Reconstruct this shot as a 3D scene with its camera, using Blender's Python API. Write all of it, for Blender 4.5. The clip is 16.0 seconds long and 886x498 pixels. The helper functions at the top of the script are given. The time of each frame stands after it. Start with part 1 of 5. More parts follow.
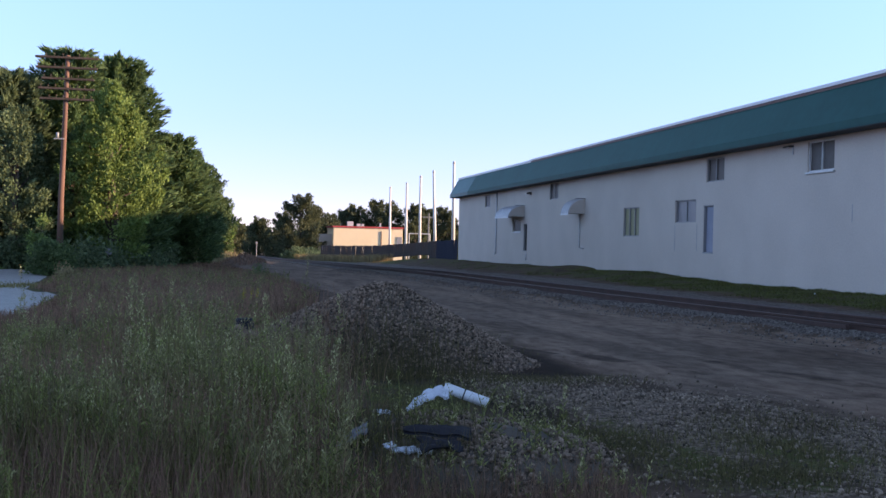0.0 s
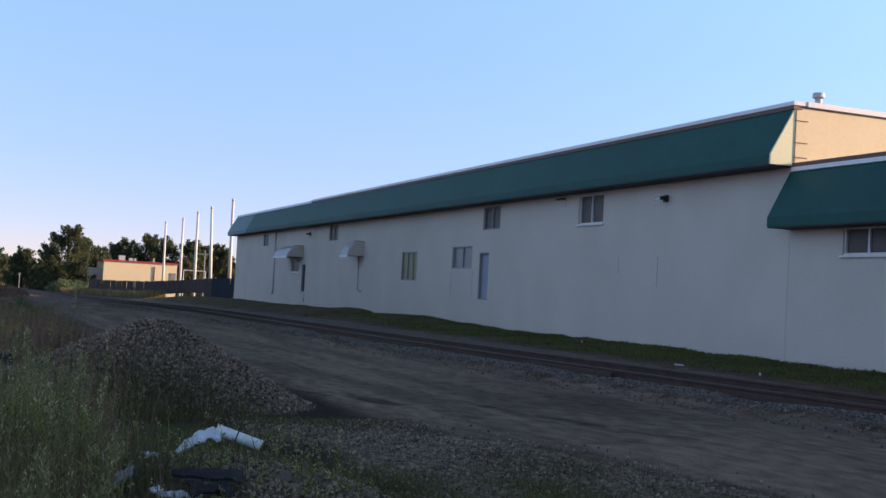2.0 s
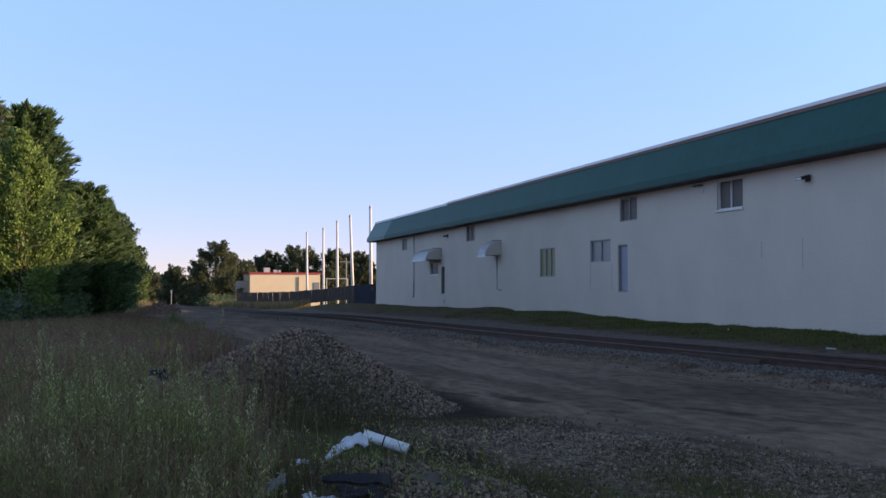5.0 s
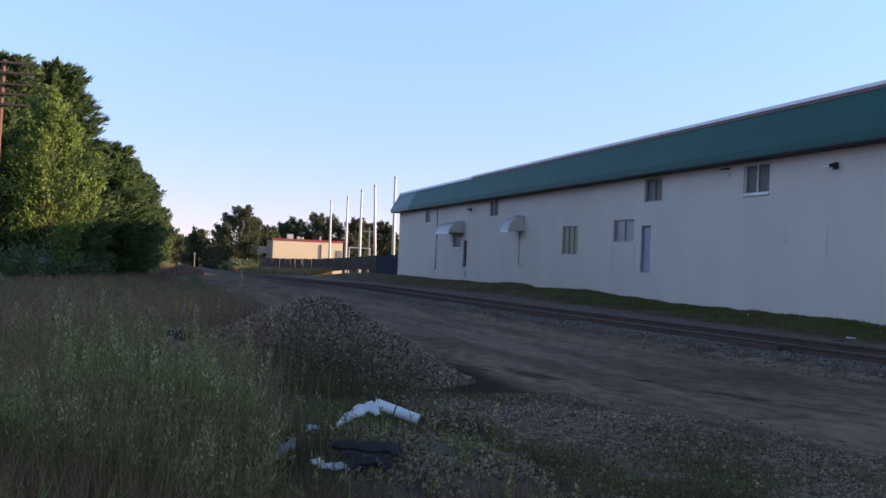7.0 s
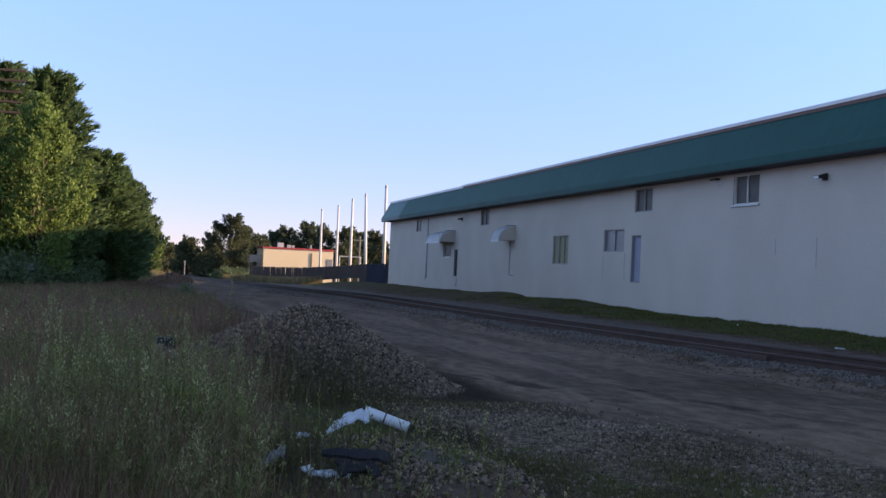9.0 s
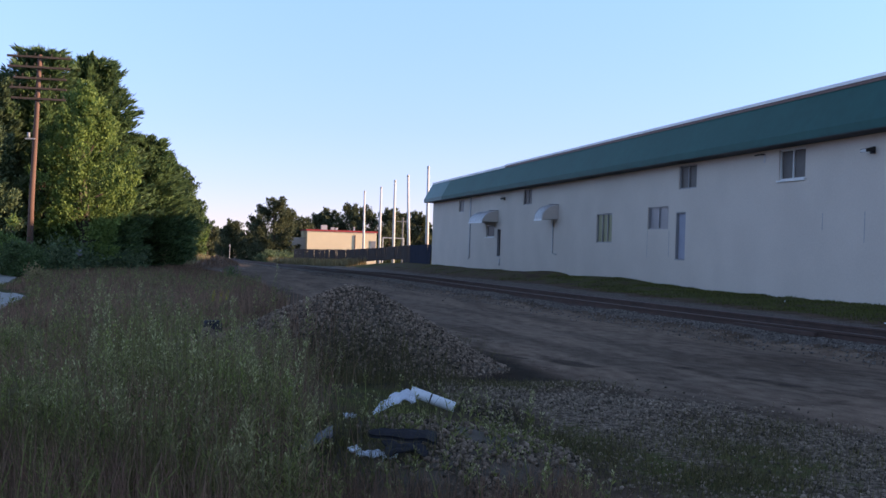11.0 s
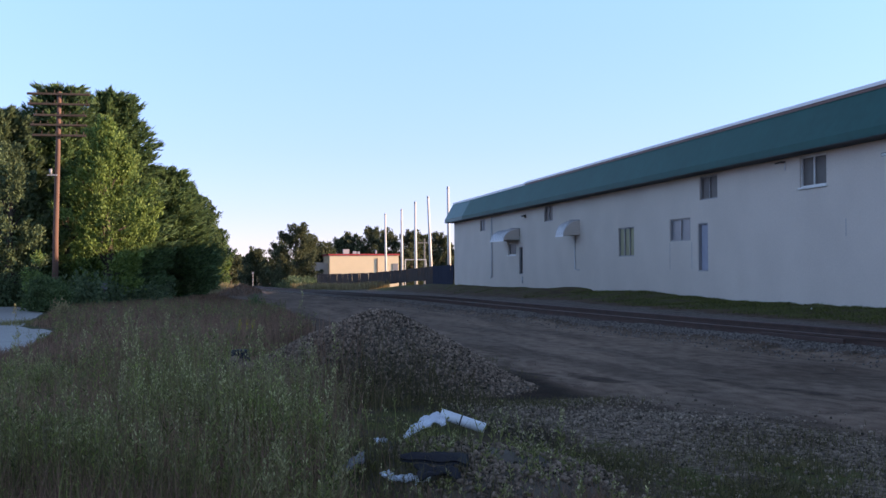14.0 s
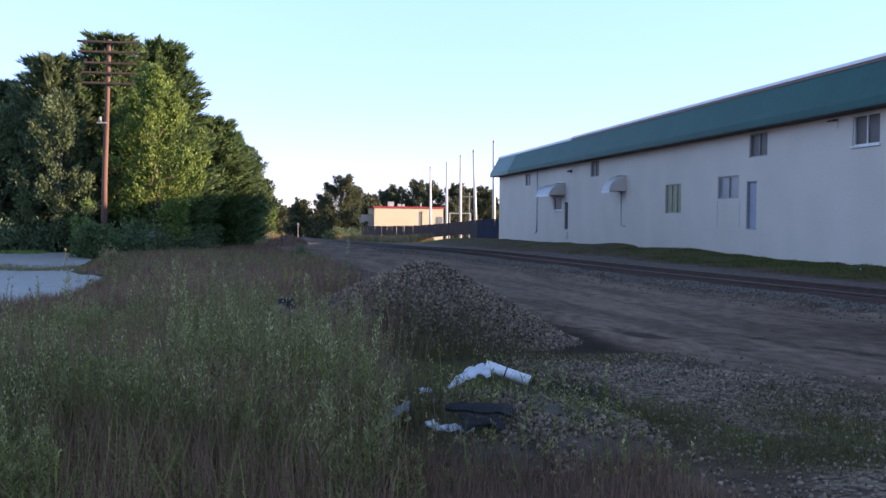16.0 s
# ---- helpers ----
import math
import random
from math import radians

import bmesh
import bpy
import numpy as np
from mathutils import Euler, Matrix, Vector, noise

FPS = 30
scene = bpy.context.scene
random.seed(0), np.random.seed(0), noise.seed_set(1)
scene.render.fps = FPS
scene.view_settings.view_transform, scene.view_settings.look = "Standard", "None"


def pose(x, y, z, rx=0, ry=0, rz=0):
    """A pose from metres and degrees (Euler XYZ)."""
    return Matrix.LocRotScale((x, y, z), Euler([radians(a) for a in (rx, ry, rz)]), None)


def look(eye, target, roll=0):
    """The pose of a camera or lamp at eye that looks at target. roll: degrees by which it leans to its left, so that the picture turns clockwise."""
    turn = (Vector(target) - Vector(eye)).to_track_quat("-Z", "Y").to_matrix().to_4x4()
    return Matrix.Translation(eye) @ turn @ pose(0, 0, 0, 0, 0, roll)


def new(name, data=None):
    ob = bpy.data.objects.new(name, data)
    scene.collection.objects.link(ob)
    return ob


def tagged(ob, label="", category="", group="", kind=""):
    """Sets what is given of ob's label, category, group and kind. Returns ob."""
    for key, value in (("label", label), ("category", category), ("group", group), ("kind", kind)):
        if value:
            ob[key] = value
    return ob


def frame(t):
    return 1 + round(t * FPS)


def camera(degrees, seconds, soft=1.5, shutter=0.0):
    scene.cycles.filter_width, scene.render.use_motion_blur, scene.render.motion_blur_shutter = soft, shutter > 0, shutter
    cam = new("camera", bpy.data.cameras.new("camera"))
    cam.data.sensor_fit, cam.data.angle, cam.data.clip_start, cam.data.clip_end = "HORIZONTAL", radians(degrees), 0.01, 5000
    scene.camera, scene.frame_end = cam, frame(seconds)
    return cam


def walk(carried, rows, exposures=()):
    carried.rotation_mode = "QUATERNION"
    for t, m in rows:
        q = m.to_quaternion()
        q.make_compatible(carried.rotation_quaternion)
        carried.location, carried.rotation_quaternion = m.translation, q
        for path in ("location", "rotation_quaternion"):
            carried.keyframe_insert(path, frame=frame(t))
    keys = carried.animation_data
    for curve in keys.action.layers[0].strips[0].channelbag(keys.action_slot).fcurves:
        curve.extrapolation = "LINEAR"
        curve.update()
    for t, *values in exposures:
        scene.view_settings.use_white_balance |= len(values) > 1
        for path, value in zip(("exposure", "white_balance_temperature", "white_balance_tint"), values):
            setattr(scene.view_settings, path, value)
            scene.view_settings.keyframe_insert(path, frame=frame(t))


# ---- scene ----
import itertools

cam = camera(41.2, 16.0, soft=1.5)
PATH = [
    (0.0, pose(-0.023, -0.020, 1.500, 89.76, -1.32, -11.26)),
    (0.5, pose(-0.018, -0.007, 1.498, 89.70, -2.58, -12.72)),
    (1.0, pose(-0.014, 0.016, 1.504, 90.14, -4.27, -16.26)),
    (1.5, pose(-0.027, 0.031, 1.508, 91.49, -4.42, -19.78)),
    (2.0, pose(-0.025, 0.060, 1.494, 92.21, -3.17, -22.06)),
    (2.5, pose(-0.030, 0.069, 1.491, 91.99, -1.95, -21.59)),
    (3.0, pose(-0.033, 0.054, 1.494, 92.17, -2.33, -19.92)),
    (3.5, pose(-0.034, 0.018, 1.494, 92.14, -3.21, -18.41)),
    (4.0, pose(-0.011, 0.010, 1.499, 92.19, -1.28, -16.57)),
    (6.5, pose(0.005, 0.024, 1.512, 90.98, -0.20, -14.50)),
    (7.0, pose(0.034, 0.002, 1.504, 90.59, -2.40, -14.16)),
    (7.5, pose(0.038, -0.012, 1.506, 90.28, -1.53, -13.89)),
    (8.0, pose(0.030, -0.017, 1.511, 90.37, -1.47, -14.09)),
    (8.5, pose(0.036, -0.023, 1.502, 90.78, -3.01, -14.53)),
    (9.0, pose(0.028, -0.025, 1.497, 91.06, -2.66, -14.62)),
    (9.5, pose(0.027, -0.019, 1.491, 90.69, -2.66, -13.82)),
    (12.0, pose(0.023, -0.023, 1.496, 89.89, -1.53, -12.15)),
    (12.5, pose(0.022, -0.027, 1.493, 89.64, -1.44, -12.15)),
    (13.0, pose(0.009, -0.033, 1.502, 89.33, -3.46, -12.11)),
    (13.5, pose(0.014, -0.037, 1.506, 89.08, 1.23, -11.23)),
    (14.0, pose(0.005, -0.038, 1.509, 90.98, 0.30, -11.43)),
    (14.5, pose(0.006, -0.028, 1.494, 90.24, -0.09, -11.38)),
    (15.0, pose(0.002, -0.021, 1.492, 89.40, -0.24, -10.51)),
    (15.5, pose(-0.004, -0.008, 1.499, 89.09, 0.18, -9.83)),
    (16.0, pose(-0.014, -0.004, 1.489, 88.73, -0.70, -9.28)),
]
walk(cam, PATH, exposures=[(0.0, 1.29, 7300, 26), (1.0, 1.2, 7350, 25), (2.0, 0.91, 7800, 21), (2.5, 0.86, 7850, 20), (3.5, 0.80, 7850, 20), (4.0, 0.86, 7800, 21), (6.5, 0.96, 7500, 24), (7.5, 1.13, 7450, 25), (9.0, 1.0, 7450, 25), (9.5, 1.03, 7400, 25), (12.5, 1.2, 7300, 26), (13.5, 1.28, 7300, 26), (14.5, 1.09, 7300, 25), (15.0, 1.19, 7300, 26), (16.0, 1.52, 7250, 27)])

# ---- light: low evening sun from behind, over the long building ----
SUN_EL, SUN_AZ = radians(10.9), math.atan2(0.975, -0.22)   # compass angle from +y towards +x
world = bpy.data.worlds.new("evening_sky")
scene.world = world
world.use_nodes = True
wn = world.node_tree
sky = wn.nodes.new("ShaderNodeTexSky")
sky.sky_type = "NISHITA"
sky.sun_disc = False
sky.sun_elevation, sky.sun_rotation = SUN_EL, SUN_AZ
sky.air_density, sky.dust_density, sky.ozone_density = 0.65, 0.0, 2.0
# clear evening air: the sky pales towards the horizon, less than the plain model
where, parts, ramp, tone = (wn.nodes.new("ShaderNode" + k) for k in ("TexCoord", "SeparateXYZ", "ValToRGB", "MixRGB"))
for at, col in ((0.0, (0.465, 0.405, 0.55, 1)), (0.05, (0.505, 0.482, 0.67, 1)), (0.10, (0.57, 0.59, 0.79, 1)), (0.20, (0.76, 0.85, 0.90, 1)), (0.32, (1.02, 1.2, 1.04, 1)), (0.6, (1.0, 0.93, 0.88, 1))):
    e = ramp.color_ramp.elements.new(at)
    e.color = col
ramp.color_ramp.elements.remove(ramp.color_ramp.elements[0])
ramp.color_ramp.elements[-1].color = (1, 0.92, 0.86, 1)
tone.blend_type = "MULTIPLY"
tone.inputs[0].default_value = 1.0
wn.links.new(where.outputs["Generated"], parts.inputs[0])
wn.links.new(parts.outputs["Z"], ramp.inputs[0])
wn.links.new(sky.outputs[0], tone.inputs[1])
wn.links.new(ramp.outputs[0], tone.inputs[2])
wn.links.new(tone.outputs[0], wn.nodes["Background"].inputs[0])
wn.nodes["Background"].inputs[1].default_value = 0.2
sun = new("sun", bpy.data.lights.new("sun", "SUN"))
sun.data.energy, sun.data.angle, sun.data.color = 5.0, radians(0.6), (1.0, 0.80, 0.56)
sd = Vector((math.sin(SUN_AZ) * math.cos(SUN_EL), math.cos(SUN_AZ) * math.cos(SUN_EL), math.sin(SUN_EL)))
sun.matrix_world = look(sd * 100, (0, 0, 0))

# ---- materials ----
def material(name, color, rough=0.7, metal=0.0, vary=0.25, scale=4.0, fine=40.0, bump=0.2, tint=None, translucent=0.0, spec=0.5, island=False, obj_random=False, stretch=(1, 1, 1)):
    """A surface with two scales of variation: stains at `scale`, grain at `fine` (per metre), and a bump."""
    m = bpy.data.materials.new(name)
    m.use_nodes = True
    t, p = m.node_tree, m.node_tree.nodes["Principled BSDF"]
    n = t.nodes.new
    coord = n("ShaderNodeNewGeometry")
    mp = n("ShaderNodeMapping")
    mp.inputs["Scale"].default_value = stretch
    t.links.new(coord.outputs["Position"], mp.inputs[0])
    big, small = n("ShaderNodeTexNoise"), n("ShaderNodeTexNoise")
    for q, sc in ((big, scale), (small, fine)):
        q.inputs["Scale"].default_value, q.inputs["Detail"].default_value = sc, 5
        t.links.new(mp.outputs[0], q.inputs[0])
    tint = tint or tuple(c * (1 - vary) for c in color)
    mix = n("ShaderNodeMix")
    mix.data_type = "RGBA"
    mix.inputs[6].default_value, mix.inputs[7].default_value = (*tint, 1), (*color, 1)
    ramp = n("ShaderNodeMapRange")
    ramp.inputs[1].default_value, ramp.inputs[2].default_value = 0.35, 0.65
    fac = big.outputs[0]
    if island:
        fac = coord.outputs["Random Per Island"]
        ramp.inputs[1].default_value, ramp.inputs[2].default_value = 0.0, 1.0
    if obj_random:
        fac = n("ShaderNodeObjectInfo").outputs["Random"]
        ramp.inputs[1].default_value, ramp.inputs[2].default_value = 0.0, 1.0
    t.links.new(fac, ramp.inputs[0])
    t.links.new(ramp.outputs[0], mix.inputs[0])
    mul = n("ShaderNodeMix")
    mul.data_type, mul.blend_type = "RGBA", "MULTIPLY"
    mul.inputs[0].default_value = min(1.0, vary * 1.6)
    t.links.new(mix.outputs[2], mul.inputs[6])
    grain = n("ShaderNodeMapRange")
    grain.inputs[1].default_value, grain.inputs[2].default_value = 0.3, 0.7
    grain.inputs[3].default_value, grain.inputs[4].default_value = 0.55, 1.25
    t.links.new(small.outputs[0], grain.inputs[0])
    t.links.new(grain.outputs[0], mul.inputs[7])
    t.links.new(mul.outputs[2], p.inputs["Base Color"])
    p.inputs["Roughness"].default_value, p.inputs["Metallic"].default_value = rough, metal
    p.inputs["Specular IOR Level"].default_value = spec
    if bump:
        b = n("ShaderNodeBump")
        b.inputs["Strength"].default_value, b.inputs["Distance"].default_value = bump, 0.02
        t.links.new(small.outputs[0], b.inputs["Height"])
        t.links.new(b.outputs[0], p.inputs["Normal"])
    if translucent:
        tr, ms = n("ShaderNodeBsdfTranslucent"), n("ShaderNodeMixShader")
        t.links.new(mul.outputs[2], tr.inputs[0])
        ms.inputs[0].default_value = translucent
        t.links.new(p.outputs[0], ms.inputs[1])
        t.links.new(tr.outputs[0], ms.inputs[2])
        t.links.new(ms.outputs[0], t.nodes["Material Output"].inputs[0])
    return m


M = {}
def mat(key, *a, **k):
    M[key] = material(key, *a, **k)

mat("wall_paint", (0.555, 0.485, 0.435), 0.9, spec=0.2, vary=0.08, scale=0.5, fine=14, bump=0.25)
mat("tan_paint", (0.84, 0.66, 0.43), 0.85, vary=0.06, scale=0.4, fine=10, bump=0.1)
mat("cream_panel", (0.80, 0.76, 0.52), 0.7, vary=0.06, scale=0.6, fine=12, bump=0.05)
mat("teal_metal", (0.004, 0.078, 0.072), 0.6, vary=0.14, scale=0.35, fine=3, bump=0.0, spec=0.22)
mat("teal_lighter", (0.016, 0.115, 0.125), 0.5, vary=0.2, scale=0.5, fine=3, bump=0.0, spec=0.35)
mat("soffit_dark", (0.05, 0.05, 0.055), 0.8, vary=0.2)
mat("white_trim", (0.78, 0.76, 0.78), 0.5, vary=0.08, scale=1.0, bump=0.05)
mat("brown_trim", (0.16, 0.07, 0.055), 0.6, vary=0.2, bump=0.05)
mat("roof_membrane", (0.30, 0.30, 0.30), 0.9, vary=0.2)
mat("frame_white", (0.62, 0.62, 0.62), 0.5, vary=0.1, bump=0.05)
mat("frame_grey", (0.26, 0.25, 0.26), 0.5, vary=0.1, bump=0.05)
mat("pane_brown", (0.075, 0.06, 0.055), 0.5, vary=0.25, scale=3, bump=0.0)
mat("pane_grey", (0.20, 0.20, 0.22), 0.35, vary=0.15, scale=2, bump=0.0)
mat("pane_olive", (0.26, 0.25, 0.13), 0.5, vary=0.25, scale=5, bump=0.0, stretch=(1, 1, 0.15))
mat("pane_dark", (0.03, 0.03, 0.035), 0.5, vary=0.2, bump=0.0)
mat("door_grey", (0.27, 0.29, 0.37), 0.55, vary=0.12, scale=2, bump=0.05)
mat("void_dark", (0.012, 0.012, 0.012), 0.9, vary=0.2)
mat("awning_white", (0.74, 0.76, 0.80), 0.45, vary=0.10, scale=2.0, bump=0.05)
mat("conduit", (0.50, 0.50, 0.53), 0.5, vary=0.15, bump=0.05)
mat("patch_line", (0.36, 0.36, 0.38), 0.8, vary=0.2)
mat("lamp_black", (0.02, 0.02, 0.022), 0.4, vary=0.2)
mat("lamp_glass", (0.55, 0.55, 0.55), 0.15, vary=0.05, bump=0)
mat("rust_rail", (0.072, 0.031, 0.022), 0.75, vary=0.35, scale=3, fine=60)
mat("rail_head", (0.12, 0.072, 0.06), 0.6, metal=0.15, vary=0.2)
mat("sleeper_wood", (0.07, 0.055, 0.05), 0.9, vary=0.4, obj_random=True)
mat("stone", (0.41, 0.285, 0.21), 0.9, vary=0.5, tint=(0.045, 0.033, 0.023), island=True, fine=60, spec=0.15, bump=0.3)
mat("ballast_stone", (0.26, 0.215, 0.185), 0.85, vary=0.5, tint=(0.075, 0.062, 0.055), island=True, fine=60, spec=0.15, bump=0.3)
mat("mound_soil", (0.11, 0.08, 0.055), 0.95, vary=0.35, scale=3, fine=30, bump=0.6)
mat("dirt_brown", (0.19, 0.115, 0.075), 0.95, vary=0.35, scale=1.5, fine=20, bump=0.6)
mat("pole_wood", (0.165, 0.085, 0.06), 0.85, vary=0.3, scale=3, fine=25, stretch=(1, 1, 0.1), bump=0.3)
mat("arm_wood", (0.075, 0.052, 0.04), 0.85, vary=0.3, scale=3, fine=25, bump=0.3)
mat("transformer_grey", (0.28, 0.28, 0.29), 0.5, vary=0.1)
mat("white_pole", (0.66, 0.62, 0.60), 0.55, vary=0.1, scale=1.0, bump=0.05)
mat("fence_wood", (0.034, 0.022, 0.020), 0.9, vary=0.35, obj_random=True, fine=20, bump=0.3)
mat("fence_blue", (0.022, 0.027, 0.046), 0.9, spec=0.1, vary=0.15, obj_random=True)
mat("red_roof", (0.50, 0.06, 0.06), 0.6, vary=0.12, scale=0.6, bump=0.05)
mat("unit_grey", (0.50, 0.50, 0.50), 0.5, vary=0.12)
mat("pvc_white", (0.75, 0.77, 0.80), 0.35, vary=0.10, scale=8, bump=0.05)
mat("plastic_sheet", (0.68, 0.72, 0.78), 0.35, vary=0.18, scale=6, bump=0.3)
mat("tarp_black", (0.03, 0.028, 0.034), 0.7, spec=0.2, vary=0.3, scale=6, bump=0.3)
mat("slab_pale", (0.21, 0.21, 0.21), 0.8, vary=0.25, scale=6, bump=0.4)
mat("bark", (0.085, 0.062, 0.048), 0.95, vary=0.35, fine=30, bump=0.5)
LEAF = dict(rough=0.55, vary=0.35, island=True, bump=0.0, fine=0.6, translucent=0.45, spec=0.15)
mat("leaf_bright", (0.24, 0.34, 0.10), tint=(0.095, 0.15, 0.045), **LEAF)
mat("leaf_mid", (0.155, 0.225, 0.09), tint=(0.055, 0.09, 0.04), **LEAF)
mat("leaf_dark", (0.20, 0.265, 0.135), tint=(0.066, 0.098, 0.054), **LEAF)
mat("leaf_far", (0.12, 0.14, 0.075), tint=(0.052, 0.064, 0.038), **LEAF)
mat("needle", (0.165, 0.26, 0.105), tint=(0.06, 0.10, 0.048), **LEAF)
mat("weed_green", (0.36, 0.36, 0.12), tint=(0.085, 0.09, 0.033), **LEAF)
mat("weed_pale", (0.66, 0.60, 0.31), tint=(0.24, 0.21, 0.09), **LEAF)
mat("weed_stem", (0.30, 0.25, 0.14), tint=(0.15, 0.115, 0.07), **LEAF)
mat("dry_grass", (0.40, 0.225, 0.15), tint=(0.10, 0.062, 0.042), **LEAF)
mat("brown_grass", (0.46, 0.255, 0.175), tint=(0.12, 0.066, 0.045), **LEAF)
mat("grass_green", (0.34, 0.285, 0.12), tint=(0.10, 0.086, 0.035), **LEAF)
mat("verge_green", (0.14, 0.15, 0.04), tint=(0.055, 0.06, 0.02), **LEAF)
mat("weed_grey", (0.48, 0.41, 0.20), tint=(0.17, 0.145, 0.065), **LEAF)
mat("weed_fresh", (0.42, 0.46, 0.13), tint=(0.12, 0.145, 0.04), **LEAF)
mat("straw", (0.36, 0.29, 0.15), tint=(0.20, 0.15, 0.08), **LEAF)
mat("pebble", (0.41, 0.30, 0.225), 0.9, vary=0.5, tint=(0.06, 0.046, 0.034), island=True, fine=60, spec=0.15, bump=0.2)
mat("moss_grass", (0.20, 0.165, 0.07), tint=(0.06, 0.05, 0.024), **LEAF)
mat("petal_yellow", (0.55, 0.42, 0.03), tint=(0.35, 0.25, 0.02), **LEAF)


def ground_material():
    """Soil, packed dirt, gravel, turf and asphalt, chosen by the sheet's zones and broken up by noise."""
    m = bpy.data.materials.new("ground_mix")
    m.use_nodes = True
    t, p = m.node_tree, m.node_tree.nodes["Principled BSDF"]
    n, link = t.nodes.new, t.links.new
    geo = n("ShaderNodeNewGeometry")
    def noise_tex(sc, detail=6, stretch=None):
        q = n("ShaderNodeTexNoise")
        q.inputs["Scale"].default_value, q.inputs["Detail"].default_value = sc, detail
        if stretch:
            mp = n("ShaderNodeMapping")
            mp.inputs["Scale"].default_value = stretch
            link(geo.outputs["Position"], mp.inputs[0])
            link(mp.outputs[0], q.inputs[0])
        else:
            link(geo.outputs["Position"], q.inputs[0])
        return q.outputs[0]
    def mapped(v, a, b, c=0.0, d=1.0):
        q = n("ShaderNodeMapRange")
        for k, x in zip((1, 2, 3, 4), (a, b, c, d)):
            q.inputs[k].default_value = x
        link(v, q.inputs[0])
        return q.outputs[0]
    def mixed(f, a, b, blend="MIX"):
        q = n("ShaderNodeMix")
        q.data_type, q.blend_type = "RGBA", blend
        if isinstance(f, float):
            q.inputs[0].default_value = f
        else:
            link(f, q.inputs[0])
        for k, x in ((6, a), (7, b)):
            if isinstance(x, tuple):
                q.inputs[k].default_value = (*x, 1)
            else:
                link(x, q.inputs[k])
        return q.outputs[2]
    def add(a, b, op="ADD"):
        q = n("ShaderNodeMath")
        q.operation = op
        for k, x in ((0, a), (1, b)):
            if isinstance(x, float):
                q.inputs[k].default_value = x
            else:
                link(x, q.inputs[k])
        return q.outputs[0]
    big, mid, fine = noise_tex(0.35), noise_tex(2.2), noise_tex(28.0, 8)
    streak = noise_tex(1.0, 6, (1.3, 0.16, 1.0))
    zones = n("ShaderNodeVertexColor")
    zones.layer_name = "zones"
    sep = n("ShaderNodeSeparateColor")
    link(zones.outputs[0], sep.inputs[0])
    extra = n("ShaderNodeVertexColor")
    extra.layer_name = "extra"
    sep2 = n("ShaderNodeSeparateColor")
    link(extra.outputs[0], sep2.inputs[0])
    ragged = add(mapped(mid, 0.3, 0.7, -0.30, 0.30), mapped(fine, 0.3, 0.7, -0.18, 0.18))
    def mask(ch, lo=0.40, hi=0.60):
        return mapped(add(ch, ragged), lo, hi)
    vor = n("ShaderNodeTexVoronoi")
    vor.inputs["Scale"].default_value = 26.0
    link(geo.outputs["Position"], vor.inputs[0])
    sepv = n("ShaderNodeSeparateColor")
    link(vor.outputs["Color"], sepv.inputs[0])
    soil = mixed(mapped(mid, 0.35, 0.65), (0.085, 0.056, 0.038), (0.16, 0.098, 0.067))
    road = mixed(mapped(streak, 0.38, 0.62), (0.14, 0.093, 0.066), (0.285, 0.19, 0.136))
    road = mixed(mapped(big, 0.35, 0.7), road, mixed(0.5, road, (0.21, 0.155, 0.116)))
    road = mixed(0.8, road, mixed(mapped(noise_tex(5.0, 8, (1.0, 0.45, 1.0)), 0.36, 0.62), (0.62, 0.58, 0.56), (1.12, 1.12, 1.12)), "MULTIPLY")
    gravel = mixed(sepv.outputs[0], (0.055, 0.041, 0.030), (0.345, 0.245, 0.18))
    ballast = mixed(sepv.outputs[1], (0.085, 0.068, 0.058), (0.235, 0.19, 0.16))
    turf = mixed(mapped(mid, 0.35, 0.65), (0.070, 0.062, 0.028), (0.105, 0.115, 0.032))
    asphalt = mixed(mapped(mid, 0.3, 0.7), (0.30, 0.285, 0.275), (0.42, 0.40, 0.38))
    col = mixed(mask(sep.outputs[0]), soil, road)
    col = mixed(mask(sep.outputs[1]), col, gravel)
    col = mixed(mask(sep.outputs[2]), col, turf)
    col = mixed(mask(sep2.outputs[0]), col, ballast)
    col = mixed(mapped(add(sep2.outputs[1], mapped(mid, 0.3, 0.7, -0.1, 0.1)), 0.42, 0.58), col, asphalt)
    col = mixed(mapped(add(sep2.outputs[2], ragged), 0.35, 0.75), col, mixed(1.0, col, (0.33, 0.31, 0.30), "MULTIPLY"))
    col = mixed(0.75, col, mixed(mapped(fine, 0.25, 0.75), (0.55, 0.55, 0.55), (1.0, 1.0, 1.0)), "MULTIPLY")
    link(col, p.inputs["Base Color"])
    link(mapped(sep2.outputs[1], 0.4, 0.6, 0.95, 0.42), p.inputs["Roughness"])
    link(mapped(sep2.outputs[1], 0.4, 0.6, 0.08, 0.5), p.inputs["Specular IOR Level"])
    b = n("ShaderNodeBump")
    b.inputs["Strength"].default_value, b.inputs["Distance"].default_value = 0.7, 0.03
    link(add(fine, add(vor.outputs["Distance"], mapped(add(sep.outputs[1], sep2.outputs[0]), 0.0, 1.0), "MULTIPLY")), b.inputs["Height"])
    link(b.outputs[0], p.inputs["Normal"])
    return m

M["ground"] = ground_material()

# ---- mesh helpers ----
rng = np.random.default_rng(7)

